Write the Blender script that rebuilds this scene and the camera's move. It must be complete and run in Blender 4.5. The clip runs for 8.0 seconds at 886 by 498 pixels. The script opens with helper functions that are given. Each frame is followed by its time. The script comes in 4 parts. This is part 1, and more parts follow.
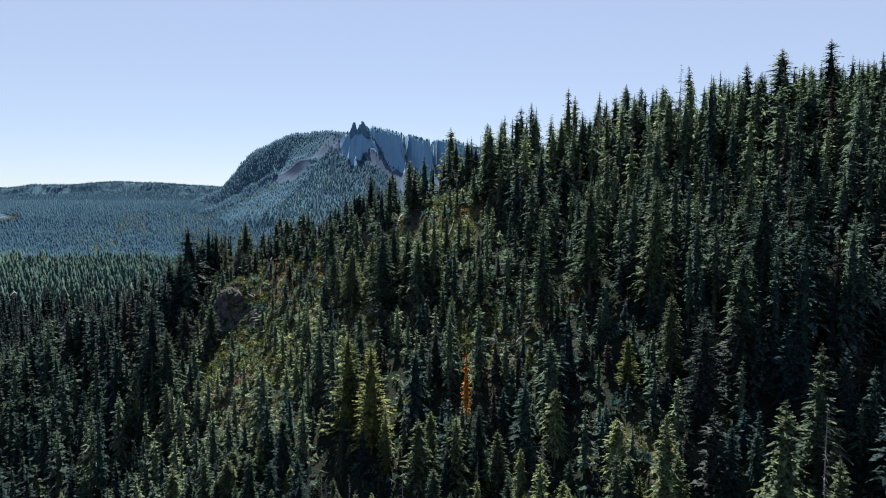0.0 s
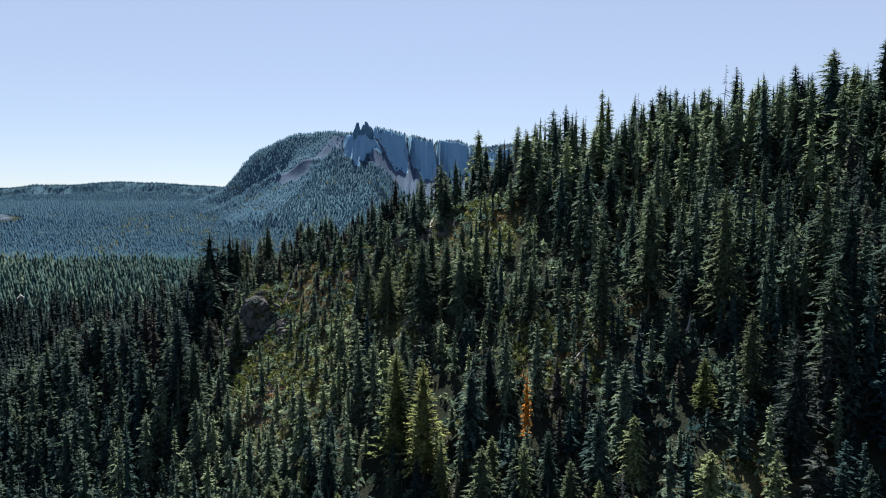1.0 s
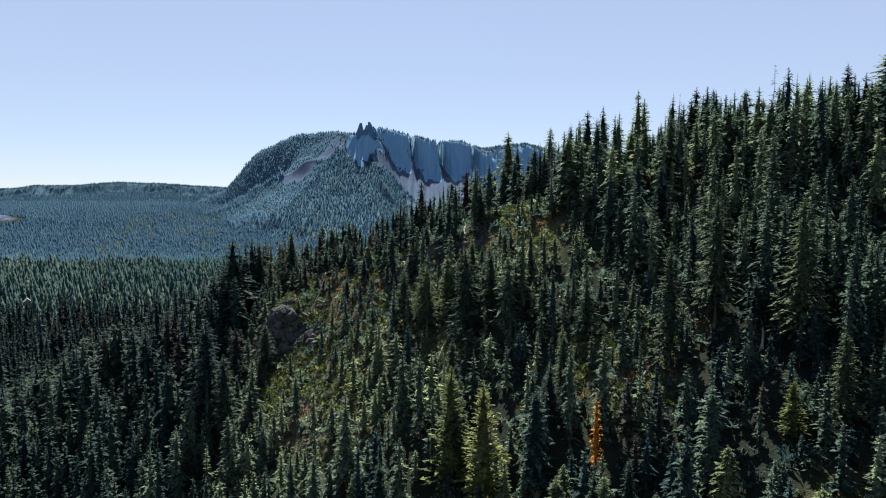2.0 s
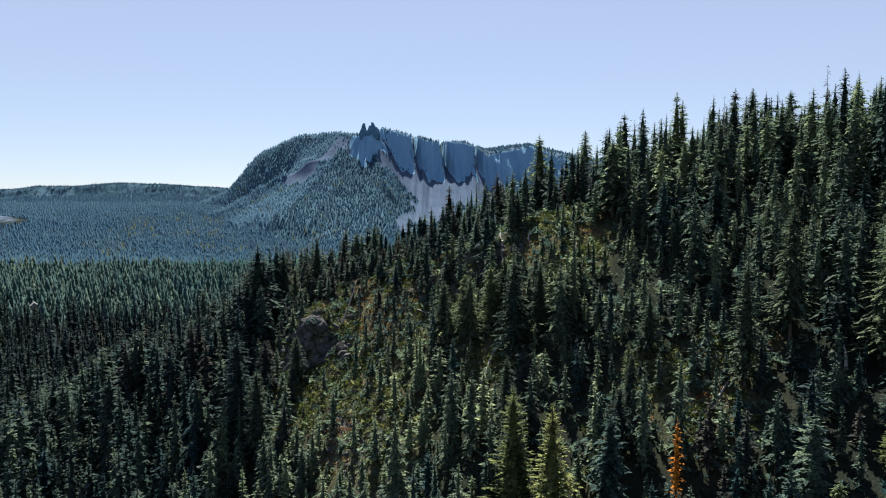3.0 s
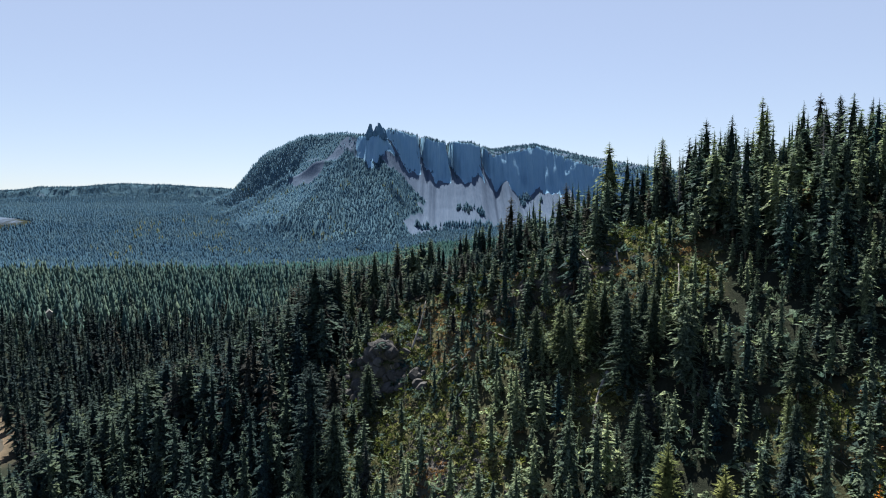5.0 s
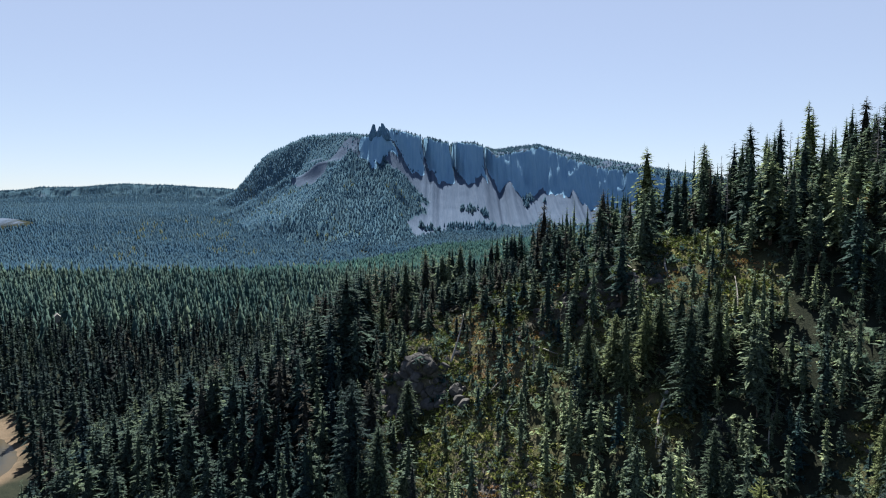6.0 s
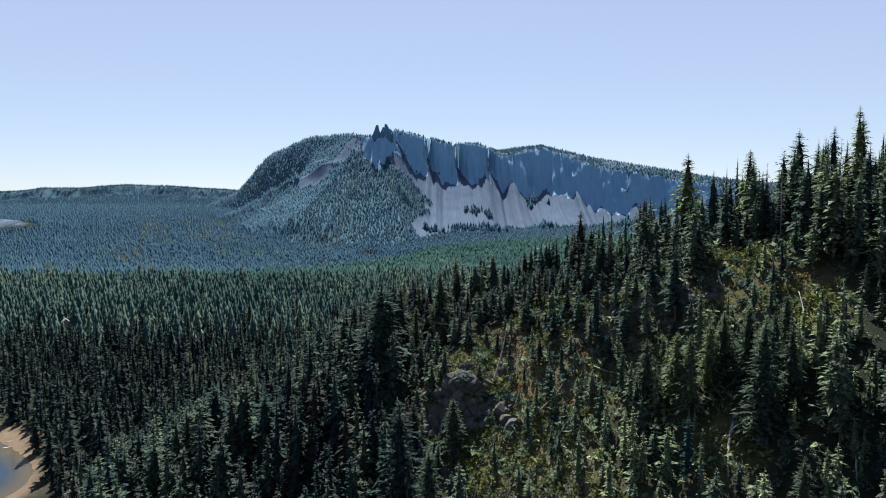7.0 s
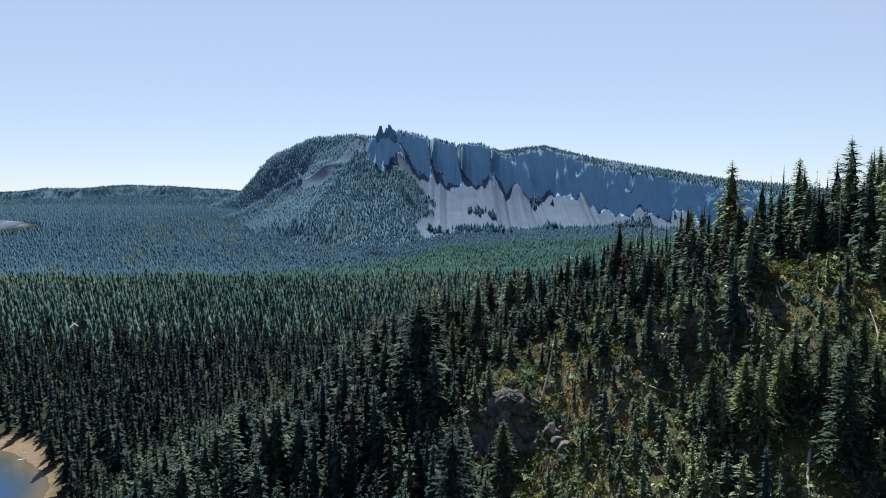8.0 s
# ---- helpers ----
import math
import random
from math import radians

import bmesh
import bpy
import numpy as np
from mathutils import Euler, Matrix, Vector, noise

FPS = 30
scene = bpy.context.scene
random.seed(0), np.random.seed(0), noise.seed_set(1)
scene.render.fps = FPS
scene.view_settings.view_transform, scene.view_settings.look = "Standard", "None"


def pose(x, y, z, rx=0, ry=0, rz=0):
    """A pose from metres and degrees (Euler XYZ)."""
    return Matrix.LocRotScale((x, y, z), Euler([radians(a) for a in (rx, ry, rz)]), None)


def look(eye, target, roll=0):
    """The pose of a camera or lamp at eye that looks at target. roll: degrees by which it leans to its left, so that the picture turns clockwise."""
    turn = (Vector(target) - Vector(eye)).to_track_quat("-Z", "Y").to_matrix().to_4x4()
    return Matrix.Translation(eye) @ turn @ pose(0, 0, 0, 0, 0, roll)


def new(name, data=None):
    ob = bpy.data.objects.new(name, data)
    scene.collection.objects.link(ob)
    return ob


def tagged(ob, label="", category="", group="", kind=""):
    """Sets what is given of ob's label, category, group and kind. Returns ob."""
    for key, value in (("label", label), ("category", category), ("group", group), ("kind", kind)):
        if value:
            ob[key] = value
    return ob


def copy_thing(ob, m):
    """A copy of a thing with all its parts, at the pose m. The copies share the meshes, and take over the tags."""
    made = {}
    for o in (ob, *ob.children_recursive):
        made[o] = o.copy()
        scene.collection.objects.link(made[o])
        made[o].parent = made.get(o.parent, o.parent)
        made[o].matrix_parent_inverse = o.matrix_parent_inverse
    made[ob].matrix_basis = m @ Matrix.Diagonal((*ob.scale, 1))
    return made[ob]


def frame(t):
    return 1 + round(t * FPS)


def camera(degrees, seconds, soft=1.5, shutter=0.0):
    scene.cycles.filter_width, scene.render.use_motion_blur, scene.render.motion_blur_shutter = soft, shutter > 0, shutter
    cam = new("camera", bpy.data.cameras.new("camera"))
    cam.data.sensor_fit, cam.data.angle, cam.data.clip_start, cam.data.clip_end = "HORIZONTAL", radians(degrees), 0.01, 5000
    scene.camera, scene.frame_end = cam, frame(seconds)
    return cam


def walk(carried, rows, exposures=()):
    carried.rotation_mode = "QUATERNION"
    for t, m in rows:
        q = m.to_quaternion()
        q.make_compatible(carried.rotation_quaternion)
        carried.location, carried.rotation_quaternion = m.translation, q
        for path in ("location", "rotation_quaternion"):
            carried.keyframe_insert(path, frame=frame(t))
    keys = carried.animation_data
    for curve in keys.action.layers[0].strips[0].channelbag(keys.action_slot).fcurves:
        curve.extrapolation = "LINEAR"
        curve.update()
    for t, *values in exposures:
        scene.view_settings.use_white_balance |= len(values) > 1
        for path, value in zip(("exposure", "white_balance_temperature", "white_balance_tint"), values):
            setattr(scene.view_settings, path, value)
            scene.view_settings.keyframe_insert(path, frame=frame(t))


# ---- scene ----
cam = camera(69.8, 8.0, soft=1.05)
METRES, EYE, TILT, LEAN, TURN = 100.0, 91.0, -4.0, 0.0, 0.0
ROWS = [
    (0.0, 0.0, 0.0, 0.0, 0.0, 0.0, -0.0),
    (0.5, -0.0497, 0.0361, 0.0109, 0.0, 0.01, 0.0),
    (1.0, -0.0998, 0.0715, 0.0218, 0.02, 0.0, -0.0),
    (1.5, -0.1503, 0.1071, 0.0325, 0.02, 0.0, 0.0),
    (3.0, -0.3023, 0.2131, 0.0653, 0.01, 0.01, 0.05),
    (3.5, -0.3535, 0.2473, 0.0776, 0.01, -0.0, 0.07),
    (4.0, -0.4052, 0.2809, 0.0906, 0.0, -0.03, 0.07),
    (4.5, -0.4569, 0.3143, 0.1029, -0.0, -0.02, 0.08),
    (6.0, -0.6087, 0.4092, 0.1409, -0.01, -0.02, 0.05),
    (6.5, -0.6602, 0.4417, 0.1559, 0.0, -0.02, 0.06),
    (7.0, -0.7128, 0.4735, 0.1704, -0.01, -0.01, 0.06),
    (7.5, -0.7649, 0.506, 0.1859, -0.01, -0.01, 0.07),
    (8.0, -0.818, 0.5374, 0.2012, -0.02, -0.01, 0.06),
]
walk(cam, [(t, pose(0, 0, EYE, TILT, LEAN, TURN) @ pose(METRES * x, METRES * y, METRES * z, 90 + pitch, roll, yaw)) for t, x, y, z, yaw, pitch, roll in ROWS],
     exposures=[(0.0, 1.9), (8.0, 1.9)])

# ---- sky and sun: clear day, sun high straight ahead of the camera ----
SUN_AZ, SUN_EL = -4.0, 54.0
world = bpy.data.worlds.new("sky")
scene.world = world
world.use_nodes = True
wn = world.node_tree.nodes
sky = wn.new("ShaderNodeTexSky")
sky.sky_type, sky.sun_disc = "NISHITA", False
sky.sun_elevation, sky.sun_rotation = radians(SUN_EL), radians(SUN_AZ)
sky.altitude, sky.air_density, sky.dust_density, sky.ozone_density = 1500, 1.0, 0.3, 2.0
veil = wn.new("ShaderNodeMix")
veil.data_type, veil.inputs[7].default_value = "RGBA", (2.58, 2.9, 3.8, 1)
way = wn.new("ShaderNodeTexCoord")
up = wn.new("ShaderNodeSeparateXYZ")
thin = wn.new("ShaderNodeMapRange")
thin.inputs[1].default_value, thin.inputs[2].default_value, thin.inputs[3].default_value, thin.inputs[4].default_value = 0.42, 0.85, 0.68, 0.08
world.node_tree.links.new(way.outputs["Generated"], up.inputs[0])
world.node_tree.links.new(up.outputs[2], thin.inputs[0])
world.node_tree.links.new(thin.outputs[0], veil.inputs[0])
world.node_tree.links.new(sky.outputs[0], veil.inputs[6])
world.node_tree.links.new(veil.outputs[2], wn["Background"].inputs[0])
wn["Background"].inputs[1].default_value = 0.05
sun_data = bpy.data.lights.new("sun", "SUN")
sun_data.energy, sun_data.angle, sun_data.color = 5.0, radians(0.53), (1.0, 0.95, 0.87)
az, el = radians(SUN_AZ), radians(SUN_EL)
sun = new("sun", sun_data)
sun.matrix_world = look((0, 0, 600), (-math.sin(az) * math.cos(el), -math.cos(az) * math.cos(el), 600 - math.sin(el)))


# ---- materials ----
def material(name, rough=0.9, spec=0.2):
    m = bpy.data.materials.new(name)
    m.use_nodes = True
    b = m.node_tree.nodes["Principled BSDF"]
    b.inputs["Roughness"].default_value = rough
    b.inputs["Specular IOR Level"].default_value = spec
    return m, m.node_tree, b


def node(tree, kind, **inputs):
    n = tree.nodes.new(kind)
    for key, value in inputs.items():
        n.inputs[key.replace("_", " ")].default_value = value
    return n


def tex(tree, scale, detail=6.0, rough=0.6, coord="Object", stretch=None):
    c = tree.nodes.new("ShaderNodeTexCoord")
    n = node(tree, "ShaderNodeTexNoise", Scale=scale, Detail=detail, Roughness=rough)
    out = c.outputs[coord]
    if stretch:
        mp = tree.nodes.new("ShaderNodeMapping")
        mp.inputs["Scale"].default_value = stretch
        tree.links.new(out, mp.inputs[0])
        out = mp.outputs[0]
    tree.links.new(out, n.inputs["Vector"])
    return n.outputs["Fac"]


def ramp(tree, fac, *stops):
    r = tree.nodes.new("ShaderNodeValToRGB")
    e = r.color_ramp.elements
    while len(e) < len(stops):
        e.new(0.5)
    for k, (p, c) in zip(e, stops):
        k.position, k.color = p, (*c, 1)
    tree.links.new(fac, r.inputs[0])
    return r.outputs[0]


def mix(tree, fac, a, b, blend="MIX"):
    n = tree.nodes.new("ShaderNodeMix")
    n.data_type, n.blend_type = "RGBA", blend
    for value, slot in ((fac, 0), (a, 6), (b, 7)):
        if isinstance(value, (int, float)):
            n.inputs[slot].default_value = value
        elif isinstance(value, tuple):
            n.inputs[slot].default_value = (*value, 1)
        else:
            tree.links.new(value, n.inputs[slot])
    return n.outputs[2]


def bump(tree, b, height, strength, distance):
    n = node(tree, "ShaderNodeBump", Strength=strength, Distance=distance)
    tree.links.new(height, n.inputs["Height"])
    tree.links.new(n.outputs[0], b.inputs["Normal"])


def attribute(tree, name):
    a = tree.nodes.new("ShaderNodeAttribute")
    a.attribute_name = name
    return a


def foliage(name, dark, light, own=False, through_light=0.16, tuft=2.4, grainy=1.0):
    """Needles: the tone of each tree from its own random or from the tree's tone attribute, with tufts as grain. tuft: tufts per unit of the object's own space."""
    m, t, b = material(name, 0.8, 0.04)
    if own:
        tone = t.nodes.new("ShaderNodeObjectInfo").outputs["Random"]
    else:
        tone = attribute(t, "tone").outputs["Fac"]
    col = ramp(t, tone, (0.0, tuple(0.42 * sum(dark) for _ in dark) if grainy == 1 else dark), (0.14, dark), (0.7, tuple((d + l) / 2 for d, l in zip(dark, light))), (1.0, light))
    isl = t.nodes.new("ShaderNodeNewGeometry").outputs["Random Per Island"]
    col = mix(t, 1.0, col, ramp(t, isl, (0.0, tuple(1 - grainy * v for v in (0.4, 0.36, 0.3))), (1.0, tuple(1 + grainy * v for v in (0.45, 0.4, 0.2)))), "MULTIPLY")
    grain = tex(t, tuft, 3, 0.7)
    col = mix(t, 1.0, col, ramp(t, grain, (0.36, tuple(1 - grainy * v for v in (0.72, 0.7, 0.67))), (0.64, tuple(1 + grainy * v for v in (0.8, 0.8, 0.65)))), "MULTIPLY")
    t.links.new(col, b.inputs["Base Color"])
    bump(t, b, grain, 0.8, 0.3)
    tr = t.nodes.new("ShaderNodeBsdfTranslucent")
    t.links.new(mix(t, 1.0, col, (1.3, 1.6, 0.8) if through_light < 0.3 else (1.0, 1.05, 1.0), "MULTIPLY"), tr.inputs["Color"])
    ms = node(t, "ShaderNodeMixShader", Fac=through_light)
    t.links.new(b.outputs[0], ms.inputs[1])
    t.links.new(tr.outputs[0], ms.inputs[2])
    t.links.new(ms.outputs[0], t.nodes["Material Output"].inputs["Surface"])
    return m


NEEDLE_OWN = foliage("fir_needles", (0.018, 0.037, 0.043), (0.135, 0.164, 0.09), True, 0.42, tuft=48)
NEEDLE_YOUNG = foliage("young_fir_needles", (0.06, 0.078, 0.034), (0.115, 0.125, 0.052), True, 0.3, tuft=24)
NEEDLE_RUST = foliage("rusty_needles", (0.26, 0.09, 0.015), (0.32, 0.125, 0.02), True, tuft=24)
NEEDLE = foliage("forest_needles", (0.02, 0.044, 0.054), (0.175, 0.215, 0.14), False, 0.42)
# Darker, bluer copy of the forest needles; haze and shadow blue in its colour.
NEEDLE_SHORE_HAZED = foliage("hazed_lakeside_needles", (0.008, 0.019, 0.027), (0.041, 0.059, 0.049), False, 0.34)
# Dimmer copy of the fir needles; the firs' backlit shade put into colour.
NEEDLE_SHADE_TONED = foliage("shade_toned_fir_needles", (0.018, 0.037, 0.042), (0.1, 0.126, 0.072), True, 0.36, tuft=48)
# Midway between forest and shore needles, with part of that painted-in blue.
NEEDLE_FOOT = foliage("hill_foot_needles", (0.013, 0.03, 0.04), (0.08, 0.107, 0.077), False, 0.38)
# Valley and bench needles: paler, bluer copies with distance haze in the colour.
NEEDLE_VALLEY_HAZED = foliage("hazed_valley_needles", (0.034, 0.072, 0.077), (0.1, 0.14, 0.108), False, 0.45, tuft=1.2, grainy=0.4)
NEEDLE_BENCH_HAZED = foliage("hazed_bench_needles", (0.02, 0.066, 0.074), (0.06, 0.12, 0.1), False, 0.45, tuft=1.2, grainy=0.4)
# Back-slope needles between shore and bench tones, haze put into the colour.
NEEDLE_BACK = foliage("hazed_back_slope_needles", (0.028, 0.062, 0.066), (0.12, 0.165, 0.115), False, 0.3, tuft=1.6)
# Far firs: haze blue in the colour, strong translucency flattens their shading.
NEEDLE_MOUNTAIN_HAZED = foliage("hazed_mountain_needles", (0.098, 0.192, 0.285), (0.13, 0.215, 0.28), False, 0.55, tuft=0.6, grainy=0.2)
NEEDLE_FAR_HAZED = foliage("hazed_far_needles", (0.034, 0.087, 0.148), (0.062, 0.114, 0.15), False, 0.55, tuft=0.6, grainy=0.3)
NEEDLE_LARCH = foliage("larch_needles", (0.07, 0.1, 0.075), (0.13, 0.145, 0.085), False, 0.5, tuft=0.6, grainy=0.3)
LEAF = foliage("shrub_leaves", (0.042, 0.055, 0.026), (0.135, 0.132, 0.066), tuft=5)
LEAF_RUST = foliage("rusty_shrub_leaves", (0.12, 0.066, 0.04), (0.21, 0.125, 0.072), tuft=5)


def bark(name, dark, light):
    m, t, b = material(name, 0.95, 0.0)
    f = tex(t, 1.0, 8, 0.7, stretch=(9, 9, 1.2))
    t.links.new(ramp(t, f, (0.3, dark), (0.7, light)), b.inputs["Base Color"])
    bump(t, b, f, 0.6, 0.05)
    return m


BARK = bark("bark", (0.05, 0.038, 0.03), (0.14, 0.115, 0.095))
DEADWOOD = bark("weathered_wood", (0.13, 0.124, 0.115), (0.3, 0.286, 0.268))


def rock_material(name, dark, light, scale):
    m, t, b = material(name, 0.9, 0.03)
    big, fine = tex(t, scale, 8, 0.65), tex(t, scale * 9, 6, 0.7)
    col = mix(t, 0.45, ramp(t, big, (0.3, dark), (0.7, light)), ramp(t, fine, (0.3, dark), (0.75, light)))
    t.links.new(col, b.inputs["Base Color"])
    bump(t, b, fine, 0.7, 0.4 / scale / 9)
    return m


STONE = rock_material("stone", (0.016, 0.017, 0.018), (0.105, 0.104, 0.102), 0.5)
# Pinnacle rock with distance haze mixed into both tones as blue.
CLIFF_HAZED = rock_material("hazed_cliff_rock", (0.05, 0.12, 0.19), (0.12, 0.205, 0.29), 0.06)


def ragged(tree, mask, grain, amount):
    """A mask whose edge is broken up by a grain."""
    n = tree.nodes.new("ShaderNodeMath")
    n.operation = "MULTIPLY_ADD"
    tree.links.new(grain, n.inputs[0])
    n.inputs[1].default_value = amount
    tree.links.new(mask, n.inputs[2])
    return ramp(tree, n.outputs[0], (0.5 * amount + 0.36, (0, 0, 0)), (min(1.0, 0.5 * amount + 0.6), (1, 1, 1)))


def ground_material():
    """Forest soil, dry grass, rusty low shrubs, scree, cliff rock and sand, by the ground's own masks. The mountain's
    talus, cliff and heath colours hold haze blue.
    """
    m, t, b = material("ground", 0.95, 0.0)
    zones, more = attribute(t, "zones").outputs["Color"], attribute(t, "more").outputs["Color"]
    s1, s2 = t.nodes.new("ShaderNodeSeparateColor"), t.nodes.new("ShaderNodeSeparateColor")
    t.links.new(zones, s1.inputs[0])
    t.links.new(more, s2.inputs[0])
    big, mid, fine = tex(t, 0.02, 5), tex(t, 0.22, 7, 0.65), tex(t, 2.5, 6, 0.7)
    soil = mix(t, 0.5, ramp(t, mid, (0.35, (0.01, 0.014, 0.012)), (0.65, (0.024, 0.027, 0.02))), ramp(t, fine, (0.3, (0.008, 0.012, 0.01)), (0.7, (0.028, 0.03, 0.022))))
    grass = mix(t, 0.5, ramp(t, mid, (0.3, (0.045, 0.053, 0.025)), (0.5, (0.09, 0.094, 0.042)), (0.64, (0.13, 0.105, 0.062)), (0.74, (0.14, 0.085, 0.055))),
                ramp(t, fine, (0.3, (0.028, 0.034, 0.019)), (0.7, (0.13, 0.12, 0.062))))
    scree = mix(t, 0.5, ramp(t, fine, (0.3, (0.03, 0.03, 0.03)), (0.7, (0.12, 0.116, 0.11))), ramp(t, mid, (0.3, (0.04, 0.039, 0.038)), (0.7, (0.1, 0.095, 0.088))))
    far = tex(t, 0.012, 8, 0.65, stretch=(3.0, 1.0, 1.0))
    streak = tex(t, 0.05, 6, 0.65, stretch=(2.2, 0.5, 0.4))
    gully = tex(t, 0.05, 7, 0.7, stretch=(5.0, 0.35, 0.3))
    # Talus, cliff and heath: distance haze put into the base colour as blue.
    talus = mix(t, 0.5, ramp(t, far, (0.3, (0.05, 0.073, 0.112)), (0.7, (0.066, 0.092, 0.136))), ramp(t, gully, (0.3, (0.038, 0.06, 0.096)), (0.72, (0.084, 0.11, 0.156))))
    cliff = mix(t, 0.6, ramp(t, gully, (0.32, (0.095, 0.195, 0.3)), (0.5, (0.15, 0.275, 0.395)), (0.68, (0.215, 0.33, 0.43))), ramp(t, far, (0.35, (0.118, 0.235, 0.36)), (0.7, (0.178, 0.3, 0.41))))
    sand = mix(t, 0.4, ramp(t, mid, (0.3, (0.075, 0.056, 0.038)), (0.7, (0.115, 0.09, 0.066))), ramp(t, fine, (0.3, (0.05, 0.04, 0.03)), (0.7, (0.13, 0.105, 0.08))))
    col = mix(t, s1.outputs[0], soil, grass)
    col = mix(t, s1.outputs[1], col, scree)
    col = mix(t, s1.outputs[2], col, sand)
    hazed_heath = ramp(t, streak, (0.3, (0.03, 0.064, 0.094)), (0.7, (0.05, 0.086, 0.106)))
    col = mix(t, s2.outputs[2], col, hazed_heath)
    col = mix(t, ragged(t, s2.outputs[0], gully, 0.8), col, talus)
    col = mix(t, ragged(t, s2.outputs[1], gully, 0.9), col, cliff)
    t.links.new(col, b.inputs["Base Color"])
    bump(t, b, mix(t, 0.4, mid, fine), 0.9, 0.8)
    return m


GROUND = ground_material()
WATER, wt, wb = material("lake_water", 0.06, 0.03)
t_depth = mix(wt, 0.25, attribute(wt, "depth").outputs["Fac"], tex(wt, 0.08, 4))
wt.links.new(ramp(wt, t_depth, (0.1, (0.05, 0.04, 0.024)), (0.42, (0.016, 0.026, 0.036)), (0.75, (0.008, 0.026, 0.07))), wb.inputs["Base Color"])
bump(wt, wb, tex(wt, 0.9, 5), 0.25, 0.08)

# ---- the lie of the land: metres, lake level 0 ----


def lattice(ix, iy, seed):
    h = (ix.astype(np.int64) * 374761393 + iy.astype(np.int64) * 668265263 + seed * 974634777) & 0x7FFFFFFF
    h = ((h ^ (h >> 13)) * 1274126177) & 0x7FFFFFFF
    return ((h ^ (h >> 16)) & 0xFFFF) / 65535.0


def vnoise(x, y, seed):
    x, y = np.asarray(x, float), np.asarray(y, float)
    ix, iy = np.floor(x), np.floor(y)
    fx, fy = x - ix, y - iy
    fx, fy = fx * fx * (3 - 2 * fx), fy * fy * (3 - 2 * fy)
    a, b = lattice(ix, iy, seed), lattice(ix + 1, iy, seed)
    c, d = lattice(ix, iy + 1, seed), lattice(ix + 1, iy + 1, seed)
    return (a + (b - a) * fx) * (1 - fy) + (c + (d - c) * fx) * fy


def fbm(x, y, size, seed, octaves=4):
    """Noise from -1 to 1 with blobs of that size in metres."""
    total, amp, norm = 0.0, 1.0, 0.0
    for k in range(octaves):
        total = total + amp * (2 * vnoise(np.asarray(x) / size + 17.3 * k, np.asarray(y) / size - 9.1 * k, seed + k) - 1)
        norm, amp, size = norm + amp, amp * 0.5, size * 0.5
    return total / norm * 1.6


def smax(a, b, k):
    h = np.clip(0.5 + 0.5 * (a - b) / k, 0, 1)
    return b + (a - b) * h + k * h * (1 - h)


def smin(a, b, k):
    return -smax(-a, -b, k)


def step(a, b, v):
    h = np.clip((v - a) / (b - a), 0, 1)
    return h * h * (3 - 2 * h)


LAKE = (-333.0, 261.0)


def shore(x, y):
    """Metres outside the lake's shore (negative: in the water)."""
    a = np.arctan2(y - LAKE[1], x - LAKE[0])
    return np.hypot(x - LAKE[0], y - LAKE[1]) - (90 + 14 * np.cos(3 * (a - 0.2)) + 2 * np.sin(9 * a))


def cove(x, y):
    """The open south-east shore, where no tree stands before the water."""
    return (x + 82 + 0.61 * (y - 54) < 0) & (y < 300) & (x < -150)


def beach(x, y):
    """Width of the sand, widest along the far shore."""
    return 2 + 9 * step(0.5, 0.72, (y - LAKE[1]) / (np.hypot(x - LAKE[0], y - LAKE[1]) + 1))


def hill(x, y):
    """The near hill: a steep slope that climbs to the right and away, with a crest that comes down to a rocky nose."""
    side = np.where(x < 20, 0.55 * x, 11 + 0.25 * (x - 20))
    slope = -7 + side + 0.5 * y
    crest = np.interp(x, [-300, -90, -68, 2, 50, 124, 250, 900], [-68, 55, 68, 95, 107, 115, 130, 200])
    back = np.maximum(0, y - np.interp(x, [-68, 2, 124, 250], [225, 202, 178, 150]))
    crest = crest - 0.05 * back - 0.45 * np.maximum(0, back - 45)
    z = smin(slope, crest, 7)
    u = (y - 197) + 0.45 * (x + 66)
    z = z + 9 * step(-2.2, 1.6, u + 2.0 * fbm(x, y, 6, 15, 3)) * np.exp(-((x + 67) / 6.5) ** 2) * np.exp(-(np.maximum(u, 0) / 15) ** 2)
    v = (y - 197) + 0.3 * (x + 22) + 2.5 * fbm(x, y, 9, 16, 2)
    z = z + 3.5 * step(-2, 1.5, v + 2.0 * fbm(x, y, 5, 17, 2)) * np.exp(-((x + 22) / 12) ** 2) * np.exp(-(np.maximum(v, 0) / 11) ** 2)
    return z + 1.3 * fbm(x, y, 26, 3) + 0.5 * fbm(x, y, 6, 8, 3)


CREST_X = [-3000, -1000, -777, -700, -628, -478, -360, -289, -239, -211, -124, -53, 37, 112, 262, 417, 572, 742, 1000, 1600, 3000]
CREST_Y = [2500, 2350, 2225, 2190, 2135, 2035, 1955, 1870, 1850, 1885, 2005, 2055, 2075, 2205, 2245, 2155, 2055, 1955, 1850, 1800, 1800]
CREST_Z = [60, 70, 141, 215, 270, 310, 313, 299, 292, 320, 310, 297, 297, 285, 306, 258, 222, 183, 150, 100, 60]


FOOT_X = [-310, -285, -260, -238, -218, -203, -154, -105, -83, -54, 6, 33, 66, 118, 137, 181, 235, 286, 326, 378, 439, 600, 800]
FOOT_F = [8, 40, 62, 66, 50, 28, 52, 62, 70, 58, 64, 58, 56, 60, 46, 73, 89, 98, 64, 74, 68, 60, 40]
